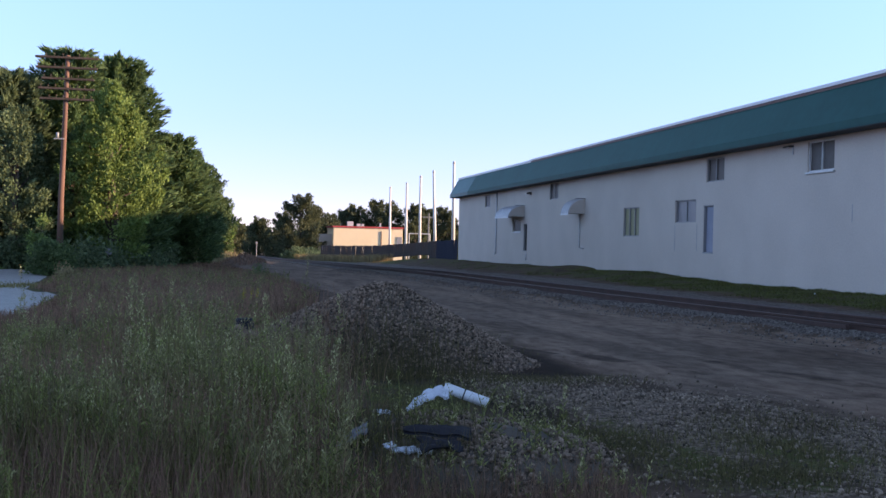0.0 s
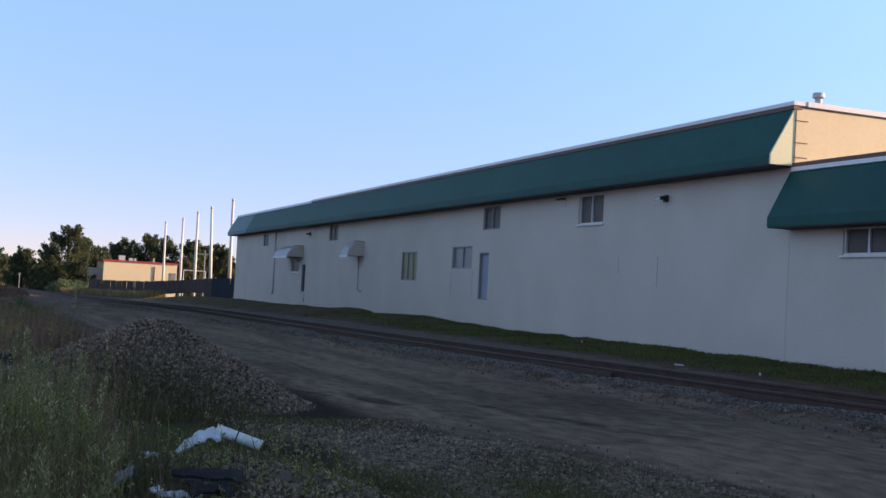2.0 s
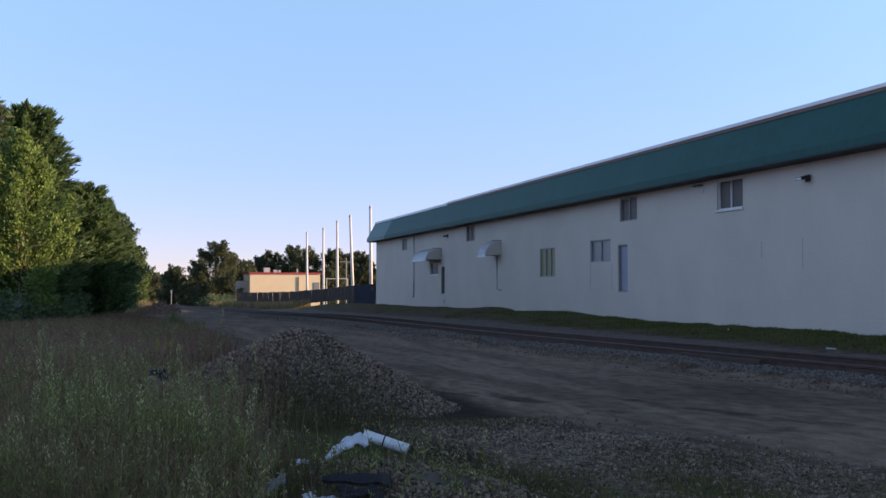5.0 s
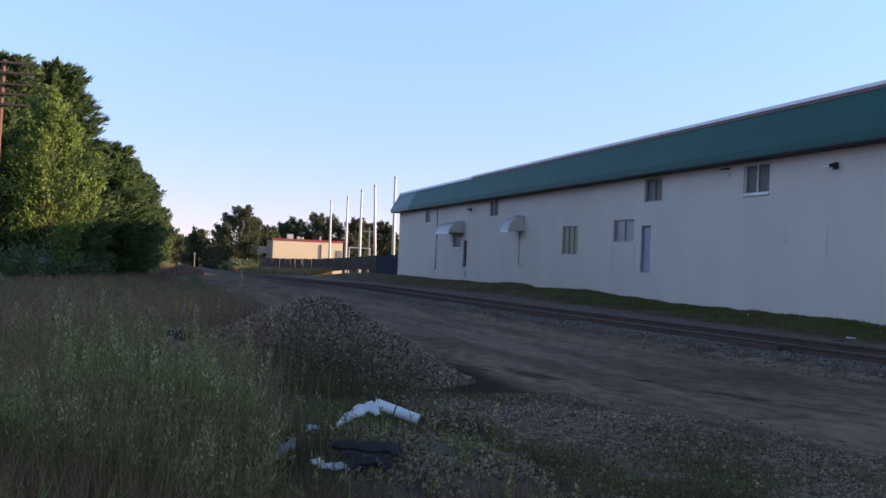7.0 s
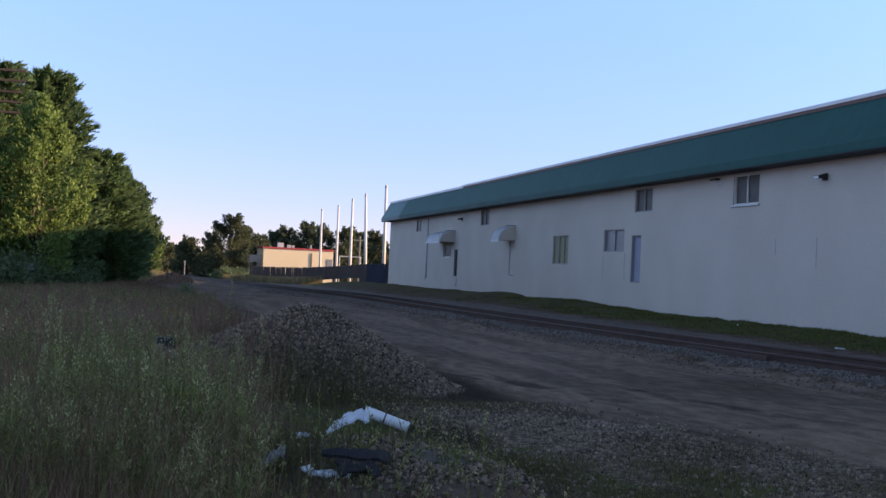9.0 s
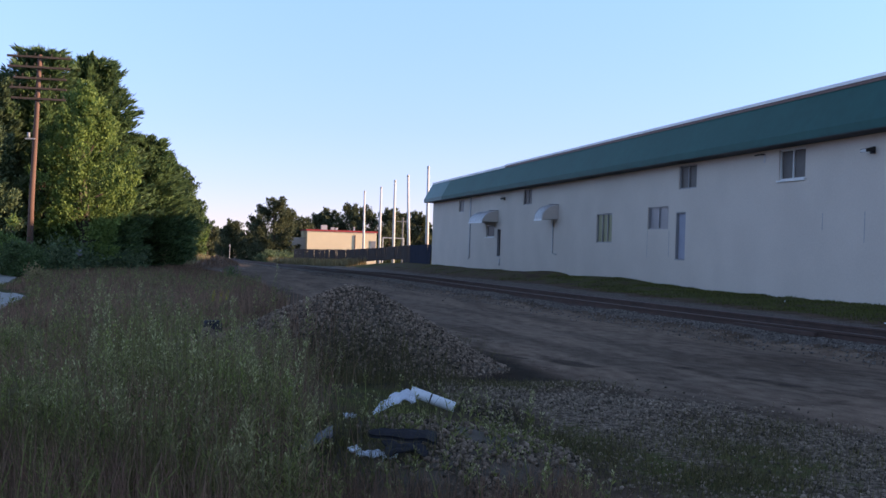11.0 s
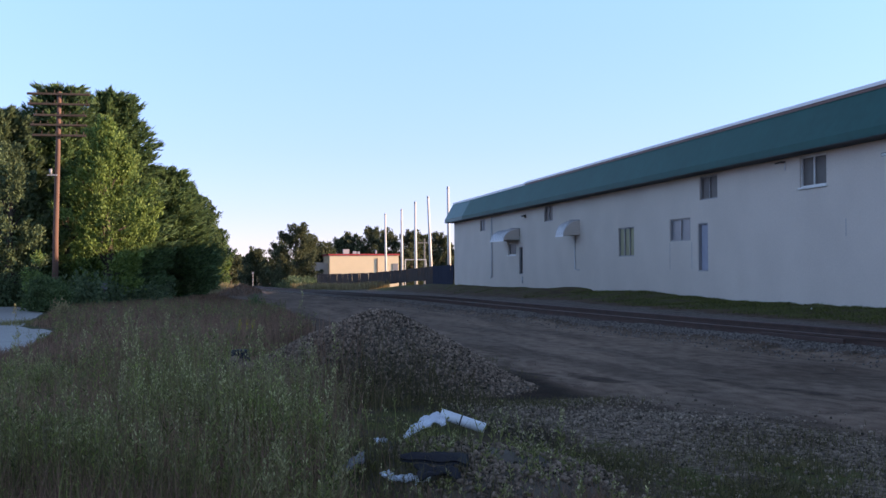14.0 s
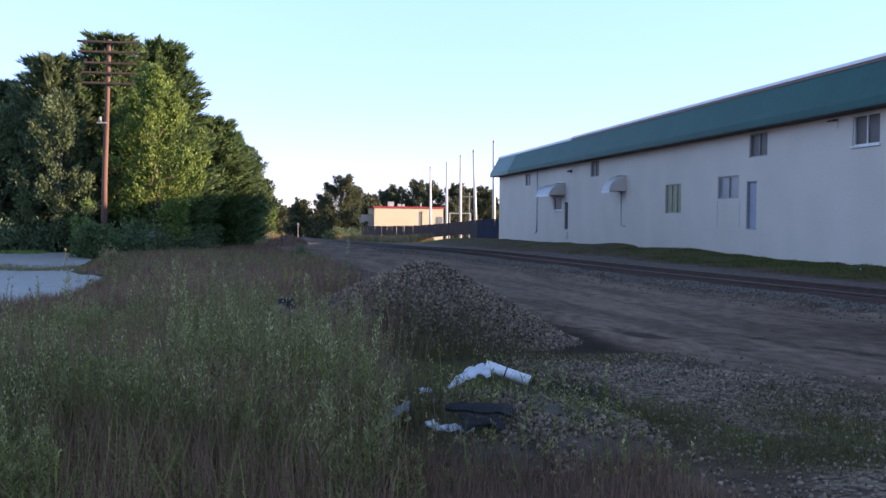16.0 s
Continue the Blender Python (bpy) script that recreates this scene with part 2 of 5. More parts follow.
def link_mesh(name, V, F, key, parent=None, label="", smooth=False):
    """One mesh object from arrays of points and of equal-sided faces."""
    me = bpy.data.meshes.new(name)
    V, F = np.asarray(V, np.float32).reshape(-1, 3), np.asarray(F, np.int32)
    k = F.shape[1]
    me.vertices.add(len(V))
    me.vertices.foreach_set("co", V.ravel())
    me.loops.add(F.size)
    me.loops.foreach_set("vertex_index", F.ravel())
    me.polygons.add(len(F))
    me.polygons.foreach_set("loop_start", np.arange(0, F.size, k, dtype=np.int32))
    if smooth:
        me.polygons.foreach_set("use_smooth", np.ones(len(F), bool))
    me.update(calc_edges=True)
    me.materials.append(M[key])
    ob = new(name, me)
    if parent is not None:
        ob.parent = parent
    if label:
        tagged(ob, label)
    return ob

def part(name, bm, key, parent=None, label="", smooth=False):
    """Links a bmesh as one mesh object, under a thing or a part."""
    me = bpy.data.meshes.new(name)
    bmesh.ops.recalc_face_normals(bm, faces=bm.faces)
    bm.to_mesh(me)
    bm.free()
    me.materials.append(M[key])
    if smooth:
        for f in me.polygons:
            f.use_smooth = True
    ob = new(name, me)
    if parent is not None:
        ob.parent = parent
    if label:
        tagged(ob, label)
    return ob

def box(bm, lo, hi, bevel=0.0):
    """Adds a box between two corners, with its edges eased."""
    g = bmesh.ops.create_cube(bm, size=1.0)["verts"]
    for v in g:
        v.co = Vector([lo[i] + (v.co[i] + 0.5) * (hi[i] - lo[i]) for i in range(3)])
    if bevel:
        bmesh.ops.bevel(bm, geom=list({e for v in g for e in v.link_edges}), offset=bevel, segments=1, affect="EDGES")
    return bm

def boxed(name, lo, hi, key, parent=None, label="", bevel=0.008):
    return part(name, box(bmesh.new(), lo, hi, bevel), key, parent, label)

def tube(bm, points, radii, sides=8, caps=True):
    """A tapered round bar through the points."""
    rings = []
    pts = [Vector(p) for p in points]
    for i, p in enumerate(pts):
        d = (pts[min(i + 1, len(pts) - 1)] - pts[max(i - 1, 0)]).normalized()
        a = d.orthogonal().normalized()
        b = d.cross(a)
        r = radii[i] if isinstance(radii, (list, tuple)) else radii
        rings.append([bm.verts.new(p + r * (math.cos(2 * math.pi * k / sides) * a + math.sin(2 * math.pi * k / sides) * b)) for k in range(sides)])
    for i in range(len(rings) - 1):
        A, B = rings[i], rings[i + 1]
        # line the rings up, so that the bar does not twist
        off = min(range(sides), key=lambda o: sum((A[k].co - B[(k + o) % sides].co).length for k in range(sides)))
        B = B[off:] + B[:off]
        rings[i + 1] = B
        for k in range(sides):
            bm.faces.new((A[k], A[(k + 1) % sides], B[(k + 1) % sides], B[k]))
    if caps:
        bm.faces.new(rings[0][::-1])
        bm.faces.new(rings[-1])
    return bm

def prism(bm, profile, axis, a, b):
    """A profile, given in the two other axes, drawn out along an axis."""
    def at(u, v, w):
        return {"x": (w, u, v), "y": (u, w, v), "z": (u, v, w)}[axis]
    A, B = [bm.verts.new(at(u, v, a)) for u, v in profile], [bm.verts.new(at(u, v, b)) for u, v in profile]
    n = len(profile)
    for i in range(n):
        bm.faces.new((A[i], A[(i + 1) % n], B[(i + 1) % n], B[i]))
    bm.faces.new(A[::-1])
    bm.faces.new(B)
    return bm

def loft(bm, first, last, a, b):
    """A profile in x and z that changes slowly from y = a to y = b."""
    A, B = [bm.verts.new((u, a, v)) for u, v in first], [bm.verts.new((u, b, v)) for u, v in last]
    n = len(first)
    for i in range(n):
        bm.faces.new((A[i], A[(i + 1) % n], B[(i + 1) % n], B[i]))
    bm.faces.new(A[::-1])
    bm.faces.new(B)
    return bm

def empty(name, x=0, y=0, z=0):
    ob = new(name)
    ob.location = (x, y, z)
    return ob

def unit(v):
    return v / np.maximum(np.linalg.norm(v, axis=-1, keepdims=True), 1e-9)

def leaf_quads(C, D, L, W, flop=0.6):
    """Lens-shaped leaves: at C, pointing along D, L long and W wide. Points and faces."""
    n = len(C)
    D = unit(D)
    S = unit(np.cross(D, rng.normal(size=(n, 3))))
    N = np.cross(S, D)
    L, W = np.broadcast_to(L, n)[:, None], np.broadcast_to(W, n)[:, None]
    mid = C + D * L * 0.5 + N * L * 0.12 * flop
    V = np.stack([C, mid - S * W / 2, C + D * L, mid + S * W / 2], 1)
    return V.reshape(-1, 3), np.arange(4 * n).reshape(n, 4)

ICO_V = []
g = (1 + 5 ** 0.5) / 2
for a, b in itertools.product((-1, 1), (-g, g)):
    ICO_V += [(0, a, b), (a, b, 0), (b, 0, a)]
ICO_V = unit(np.array(ICO_V, float))
ICO_F = np.array([f for f in itertools.combinations(range(12), 3) if all(np.linalg.norm(ICO_V[i] - ICO_V[j]) < 1.2 for i, j in itertools.combinations(f, 2))])
for i, f in enumerate(ICO_F):
    if np.dot(np.cross(ICO_V[f[1]] - ICO_V[f[0]], ICO_V[f[2]] - ICO_V[f[0]]), ICO_V[f[0]]) < 0:
        ICO_F[i] = f[::-1]

def stones(C, size):
    """Broken stones at the points C. Points and faces."""
    n = len(C)
    q = unit(rng.normal(size=(n, 4)))
    w, x, y, z = q.T
    R = np.stack([1 - 2 * (y * y + z * z), 2 * (x * y - z * w), 2 * (x * z + y * w), 2 * (x * y + z * w), 1 - 2 * (x * x + z * z), 2 * (y * z - x * w),
                  2 * (x * z - y * w), 2 * (y * z + x * w), 1 - 2 * (x * x + y * y)], -1).reshape(n, 3, 3)
    V = ICO_V[None] * rng.uniform(0.6, 1.3, (n, 12, 1)) * rng.uniform(0.45, 1.25, (n, 1, 3))
    V = np.einsum("nij,nkj->nki", R, V) * (np.broadcast_to(size, n) / 2)[:, None, None] + C[:, None]
    F = ICO_F[None] + 12 * np.arange(n)[:, None, None]
    return V.reshape(-1, 3), F.reshape(-1, 3)

def joined(parts):
    Vs, Fs, n = [], [], 0
    for V, F in parts:
        Vs.append(V)
        Fs.append(F + n)
        n += len(V)
    return np.concatenate(Vs), np.concatenate(Fs)

# ---- lie of the land ----
TRACK_Y = np.array([-60, 0, 15, 25, 35, 50, 80, 121, 200, 400, 600.0])
TRACK_X = np.array([18.8, 13.9, 12.32, 11.3, 10.6, 9.9, 9.1, 8.3, 7.0, 4.0, 1.0])
_ty = np.linspace(-60, 600, 1321)
_tx = np.convolve(np.pad(np.interp(_ty, TRACK_Y, TRACK_X), 20, mode="edge"), np.ones(41) / 41, "valid")

def track_x(y):
    """The middle line of the railway track."""
    return np.interp(y, _ty, _tx)

def smooth(v, a, b):
    s = np.clip((v - a) / (b - a), 0, 1)
    return s * s * (3 - 2 * s)

BERM = np.array([(-60, 0.18), (22, 0.18), (28, 0.20), (34, 0.24), (43, 0.18), (46, 0.26), (52.8, 0.39), (57, 0.36), (60.2, 0.22), (61.2, 0.42), (62.5, 0.47), (66, 0.34), (79, 0.23), (97, 0.21), (140, 0.0), (600, 0.0)])

WAVE = [(rng.uniform(0.25, 2.6), rng.uniform(0, 6.28), rng.uniform(0, 6.28)) for _ in range(18)]
def ripple(x, y):
    s = 0
    for f, a, ph in WAVE:
        s = s + np.sin(f * (x * math.cos(a) + y * math.sin(a)) * 2.2 + ph) / (1 + f) * 0.014
    return s

def clumpy(x, y, f=1.1):
    """Patchiness from 0 to 1."""
    return 0.5 + 0.5 * np.sin(f * 2.3 * x + 1.7 * np.sin(f * 1.1 * y)) * np.sin(f * 1.9 * y + 1.3 * np.sin(f * 1.7 * x))

def fall(y):
    """The gentle fall of the line away from the yard."""
    y = np.asarray(y, float)
    return -0.0095 * np.clip(y - 47, 0, 190) * smooth(y, 40, 70)

def land(x, y):
    """Height of the ground."""
    u = x - track_x(y)
    near = 1 - smooth(np.hypot(x, y), 120, 300)
    z = ripple(x, y) * near * np.where(np.abs(u + 4.5) < 2.6, 0.45, 1.0)
    z = z + 0.145 * (1 - smooth(np.abs(u), 1.45, 2.15)) * (0.8 + 0.2 * smooth(np.abs(u), 0.75, 0.95))                         # ballast bed
    wall = smooth(x, 15.3, 19.8) * smooth(u, 2.0, 3.4) * (1 - smooth(y, 110, 150))
    z = z + np.interp(y, BERM[:, 0], BERM[:, 1]) * wall
    z = z + 0.03 * smooth(u, 1.8, 2.6) * (1 - wall)
    return z + fall(y) * (1 - smooth(x, 14.0, 19.5) * (1 - smooth(y, 100, 135)))

# ---- ground sheet ----
def steps(*runs):
    out = [np.arange(a, b, s) for a, b, s in runs]
    return np.concatenate(out + [[runs[-1][1]]])

gx = steps((-900, -200, 100), (-200, -60, 14), (-60, -15, 2.5), (-15, -6, 0.5), (-6, 16, 0.14), (16, 24, 0.4), (24, 60, 4), (60, 200, 20), (200, 900, 100))
gy = steps((-300, -60, 40), (-60, 0, 6), (0, 5, 0.6), (5, 26, 0.14), (26, 60, 0.34), (60, 130, 0.9), (130, 260, 5), (260, 600, 34), (600, 3000, 300))
GX, GY = np.meshgrid(gx, gy)
GZ = land(GX, GY)
ny, nx = GX.shape
idx = np.arange(ny * nx).reshape(ny, nx)
GF = np.stack([idx[:-1, :-1], idx[:-1, 1:], idx[1:, 1:], idx[1:, :-1]], -1).reshape(-1, 4)
ground = link_mesh("ground", np.stack([GX, GY, GZ], -1), GF, "ground", smooth=True)
tagged(ground, "bare soil, packed dirt, gravel and turf of a rail yard", "ground", kind="structure")
u = GX - track_x(GY)
road_left = np.interp(GY, [6, 9, 12, 15, 20, 30, 60, 120], [6.6, 6.1, 4.9, 4.6, 4.5, 4.0, 1.8, 0.6])
road = smooth(GX, road_left - 0.5, road_left + 0.5) * (1 - smooth(u, -2.1, -1.5)) * (1 - smooth(GY, 150, 170))
gravel = smooth(GX + 0.25 * np.sin(1.7 * GY), 2.5, 3.2) * (1 - smooth(GX, road_left - 0.4, road_left + 0.6)) * smooth(GY, 3, 5) * (1 - smooth(GY, 11.6, 13.2)) * 0.66
grass_patch = 0.85 * np.exp(-(((GX - 3.0) / 0.6) ** 2 + ((GY - 8.6) / 1.1) ** 2)) + 0.75 * np.exp(-(((GX - 3.6) / 0.6) ** 2 + ((GY - 7.0) / 0.7) ** 2)) + 0.8 * np.exp(-(((GX - 2.2) / 0.9) ** 2 + ((GY - 11.4) / 1.3) ** 2)) + np.exp(-(((GX - 3.5) / 0.9) ** 2 + ((GY - 12.9) / 0.5) ** 2)) \
    + 0.9 * np.exp(-(((GX - 4.4) / 0.45) ** 2 + ((GY - 8.2) / 0.8) ** 2)) + np.exp(-(((GX - 4.1) / 0.4) ** 2 + ((GY - 19.5) / 2.5) ** 2))
turf = np.clip(np.maximum.reduce([0.62 * smooth(GX, 15.8, 17.4) * smooth(u, 2.2, 4.0) * (1 - smooth(GX, 40, 60)) * np.interp(GY, [50, 64], [1.0, 0.7]), grass_patch, 0.55 * (1 - smooth(GX, -0.5, 1.0)),
                                  smooth(GY, 160, 185), smooth(GX, 12, 14) * smooth(GY, 96, 110), 1 - smooth(GX, -40, -18)]), 0, 1)
ballast = smooth(u, -1.9, -1.35) * (1 - smooth(u, 2.0, 2.7)) + 0.75 * (smooth(u, 1.9, 2.4) * (1 - smooth(GX, 15.4, 16.6)))
lot_edge = np.interp(GY, [15, 19, 21, 24, 31, 34, 41, 46, 52, 60], [-4.6, -4.0, -3.8, -3.5, -3.7, -5.0, -5.4, -5.9, -7.4, -10.2])
lot = (1 - smooth(GX, lot_edge - 0.25, lot_edge + 0.25)) * smooth(GY, 14, 18) * (1 - smooth(GY, 53, 56)) * smooth(GX, -40, -34)
def blot(x, y, a, b, turn):
    c, s = math.cos(turn), math.sin(turn)
    p, q = (GX - x) * c + (GY - y) * s, -(GX - x) * s + (GY - y) * c
    return np.exp(-((p / a) ** 2 + (q / b) ** 2))
damp = 1.3 * blot(5.3, 15.4, 0.22, 0.9, 0.12) + 0.8 * blot(4.7, 16.6, 0.10, 0.8, 0.1) + 0.7 * blot(5.9, 13.6, 0.12, 0.6, 0.2) + 0.6 * blot(6.6, 11.2, 0.5, 0.3, 0.4) + 0.8 * blot(4.2, 16.4, 0.5, 2.2, 0.0) + 0.7 * blot(7.2, 13.0, 0.25, 3.5, 0.28) + 0.5 * blot(5.0, 19.5, 0.3, 1.4, 0.1) + 1.4 * blot(2.75, 10.6, 0.30, 0.9, 0.2) + 0.9 * blot(3.6, 13.4, 0.8, 0.5, 0.2) + 0.9 * blot(4.05, 14.7, 0.45, 1.3, 0.2) + 0.7 * blot(2.3, 12.6, 0.9, 0.6, 0.0) + 0.5 * blot(8.6, 16.0, 0.22, 6.0, 0.1)
for layer, chans in (("zones", (road, gravel, turf)), ("extra", (np.clip(ballast, 0, 1), lot, np.clip(damp + 0.95 * (1 - smooth(np.abs(u), 0.70, 0.85)), 0, 1)))):
    at = ground.data.color_attributes.new(layer, "FLOAT_COLOR", "POINT")
    at.data.foreach_set("color", np.stack([*chans, np.ones_like(GX)], -1).astype(np.float32).ravel())

# ---- long warehouse ----
# the wing's unseen stretch down to YS is added to shade the yard
WX, Y0, Y1, YS = 20.5, 26.05, 96.5, -40.0       # street face, step in the roof, far end, near end
DEPTH = 27.0
ROOF, EAVE, LOW_ROOF, LOW_EAVE = 7.17, 5.43, 5.53, 3.78
warehouse = tagged(empty("warehouse", WX, Y0, 0), "long white-painted block warehouse with teal metal mansard roof", "warehouse")

def child(ob):
    """Puts a part made in world places under the warehouse."""
    ob.parent = warehouse
    ob.matrix_parent_inverse = Matrix.Translation(-Vector(warehouse.location))
    return ob

# openings in the street wall: y from, y to, z from, z to
OPEN = {"A": (85.35, 87.05, 4.36, 5.24), "B": (76.5, 78.6, 2.44, 3.29), "C": (74.87, 75.75, 1.19, 2.98), "D": (68.0, 69.8, 4.38, 5.36),
        "E": (54.35, 56.55, 2.09, 3.53), "F": (47.55, 49.85, 2.69, 3.68), "G": (45.75, 46.75, 1.41, 3.39), "H": (44.8, 46.55, 4.35, 5.34),
        "I": (36.2, 38.0, 4.30, 5.37), "J": (22.2, 23.95, 3.05, 3.76)}

def pierced_wall(bm, x0, x1, ya, yb, za, zb, holes):
    """A wall with real holes through it, made of the stretches between them."""
    ys = sorted({ya, yb, *[h[0] for h in holes], *[h[1] for h in holes]})
    zs = sorted({za, zb, *[h[2] for h in holes], *[h[3] for h in holes]})
    solid = lambda y, z: ya < y < yb and za < z < zb and not any(h[0] < y < h[1] and h[2] < z < h[3] for h in holes)
    cache = {}
    def v(*co):
        if co not in cache:
            cache[co] = bm.verts.new(co)
        return cache[co]
    for i in range(len(ys) - 1):
        for j in range(len(zs) - 1):
            a, b, c, d = ys[i], ys[i + 1], zs[j], zs[j + 1]
            if not solid((a + b) / 2, (c + d) / 2):
                continue
            for x in (x0, x1):
                bm.faces.new([v(x, *q) for q in ((a, c), (b, c), (b, d), (a, d))])
            for (p, q), mid in ((((a, c), (a, d)), (a - 1e-3, (c + d) / 2)), (((b, c), (b, d)), (b + 1e-3, (c + d) / 2)),
                                (((a, c), (b, c)), ((a + b) / 2, c - 1e-3)), (((a, d), (b, d)), ((a + b) / 2, d + 1e-3))):
                if not solid(*mid):
                    bm.faces.new([v(x0, *p), v(x0, *q), v(x1, *q), v(x1, *p)])
    return bm

main_holes = [h for k, h in OPEN.items() if k != "J"]
child(part("wall", pierced_wall(bmesh.new(), WX, WX + 0.25, Y0, Y1, -0.3, ROOF - 0.12, main_holes), "wall_paint", None, "white-painted concrete block wall with boarded openings"))
child(part("wall", pierced_wall(bmesh.new(), WX, WX + 0.25, YS, Y0 - 0.012, -0.3, LOW_ROOF - 0.12, [OPEN["J"]]), "wall_paint", None, "white-painted block wall of the lower wing"))
child(boxed("end_wall", (WX + 0.03, Y0 - 0.03, LOW_ROOF - 0.3), (WX + DEPTH, Y0 + 0.25, ROOF - 0.052), "tan_paint", None, "tan metal-clad gable wall above the lower roof"))
child(boxed("end_wall", (WX + 0.26, Y1 - 0.25, -0.3), (WX + DEPTH, Y1, ROOF - 0.12), "wall_paint"))
child(boxed("end_wall", (WX + 0.26, YS, -0.3), (WX + DEPTH, YS + 0.25, LOW_ROOF - 0.12), "wall_paint"))
child(boxed("rear_wall", (WX + DEPTH, YS, -0.3), (WX + DEPTH + 0.25, Y1, ROOF - 1.2), "wall_paint"))
# unseen near-black sheet added behind the openings to keep them dark
child(boxed("inner_partition", (WX + 0.9, YS + 0.3, -0.2), (WX + 1.0, Y1 - 0.3, LOW_EAVE + 1.6), "void_dark"))

def roof_z(y):
    """The parapet drops a little towards the far end."""
    return ROOF + 0.08 - 0.0022 * (y - Y0)

def eave_z(y):
    return EAVE + 0.05 - 0.0015 * (y - Y0)

def face(top, eave):
    """Section of the overhanging metal face: a short lip, then the slope."""
    return [(WX - 0.004, eave), (WX - 0.75, eave), (WX - 0.75, eave + 0.26), (WX - 0.06, top - 0.22), (WX - 0.004, top - 0.22)]

def mansard(ya, yb, tops, eaves, name_label, key="teal_metal"):
    ob = child(part("mansard", loft(bmesh.new(), face(tops[0], eaves[0]), face(tops[1], eaves[1]), ya, yb), key, None, name_label))
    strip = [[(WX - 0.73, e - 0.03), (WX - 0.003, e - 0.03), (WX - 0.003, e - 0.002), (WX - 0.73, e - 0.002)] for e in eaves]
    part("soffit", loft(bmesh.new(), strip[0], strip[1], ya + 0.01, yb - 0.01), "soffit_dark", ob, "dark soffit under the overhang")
    return ob

def edge_strip(name, ya, yb, x0, x1, lo, hi, key, label):
    prof = [[(x0, roof_z(y) + lo), (x1, roof_z(y) + lo), (x1, roof_z(y) + hi), (x0, roof_z(y) + hi)] for y in (ya, yb)]
    return child(part(name, loft(bmesh.new(), prof[0], prof[1], ya, yb), key, None, label))

YF = 90.0
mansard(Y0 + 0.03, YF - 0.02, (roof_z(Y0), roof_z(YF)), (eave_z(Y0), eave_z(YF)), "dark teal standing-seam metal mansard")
# the far stretch gets a lighter, bluer teal
mansard(YF, Y1 + 0.3, (roof_z(YF), roof_z(Y1)), (eave_z(YF), eave_z(Y1)), "lighter blue-teal end section of the mansard", "teal_lighter")
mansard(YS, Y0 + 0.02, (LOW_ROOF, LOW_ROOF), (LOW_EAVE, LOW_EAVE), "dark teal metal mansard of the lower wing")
# cream cheek that closes the mansard's end
child(part("mansard_cheek", prism(bmesh.new(), [(WX - 0.01, EAVE + 0.05), (WX - 0.76, EAVE + 0.05), (WX - 0.76, EAVE + 0.32), (WX - 0.02, ROOF - 0.13), (WX + 0.02, ROOF - 0.13), (WX + 0.02, EAVE + 0.05)], "y", Y0 - 0.034, Y0 + 0.028), "cream_panel", None, "cream sheet cheek at the mansard end"))
# hipped end at the far corner
child(part("mansard", prism(bmesh.new(), [(Y1 + 0.004, EAVE), (Y1 + 0.75, EAVE), (Y1 + 0.75, EAVE + 0.26), (Y1 + 0.06, ROOF - 0.22), (Y1 + 0.004, ROOF - 0.22)], "x", WX + 0.35, WX + DEPTH), "teal_metal"))
# copings and flat roofs
edge_strip("coping", 74.0, Y1 + 0.12, WX - 0.10, WX + 0.34, -0.21, -0.06, "white_trim", "white metal coping")
edge_strip("coping", Y0 - 0.08, 73.99, WX - 0.10, WX + 0.34, -0.11, 0.0, "white_trim", "white metal coping")
edge_strip("coping_strip", Y0 - 0.06, 73.98, WX - 0.085, WX + 0.2, -0.22, -0.115, "brown_trim", "dark strip under the coping")
child(boxed("coping", (WX + 0.35, Y0 - 0.10, ROOF - 0.05), (WX + DEPTH, Y0 + 0.3, ROOF + 0.10), "white_trim", None, "white metal coping"))
child(boxed("coping_strip", (WX + 0.06, Y0 - 0.06, ROOF - 0.09), (WX + DEPTH, Y0 - 0.032, ROOF - 0.055), "brown_trim"))
child(boxed("coping", (WX - 0.10, YS, LOW_ROOF - 0.21), (WX + 0.34, Y0 - 0.05, LOW_ROOF - 0.09), "white_trim", None, "white metal coping of the lower wing"))
child(boxed("coping_strip", (WX - 0.06, YS, LOW_ROOF - 0.085), (WX + 0.34, Y0 - 0.05, LOW_ROOF + 0.03), "brown_trim", None, "brown edge strip of the lower roof"))
child(boxed("roof", (WX + 0.26, Y0 + 0.26, ROOF - 0.32), (WX + DEPTH, Y1 - 0.26, ROOF - 0.2), "roof_membrane"))
child(boxed("roof", (WX + 0.26, YS + 0.26, LOW_ROOF - 0.32), (WX + DEPTH, Y0 - 0.05, LOW_ROOF - 0.2), "roof_membrane"))
for z in (6.72, 6.12, 5.72):
    child(boxed("bracket", (WX - 0.02, Y0 - 0.05, z), (WX + 0.42, Y0 - 0.031, z + 0.018), "brown_trim", None, "short dark strap across the panel joint", bevel=0))
child(boxed("panel_joint", (WX + 0.005, Y0 - 0.052, LOW_ROOF + 0.03), (WX + 0.022, Y0 - 0.035, ROOF - 0.17), "brown_trim", None, bevel=0))

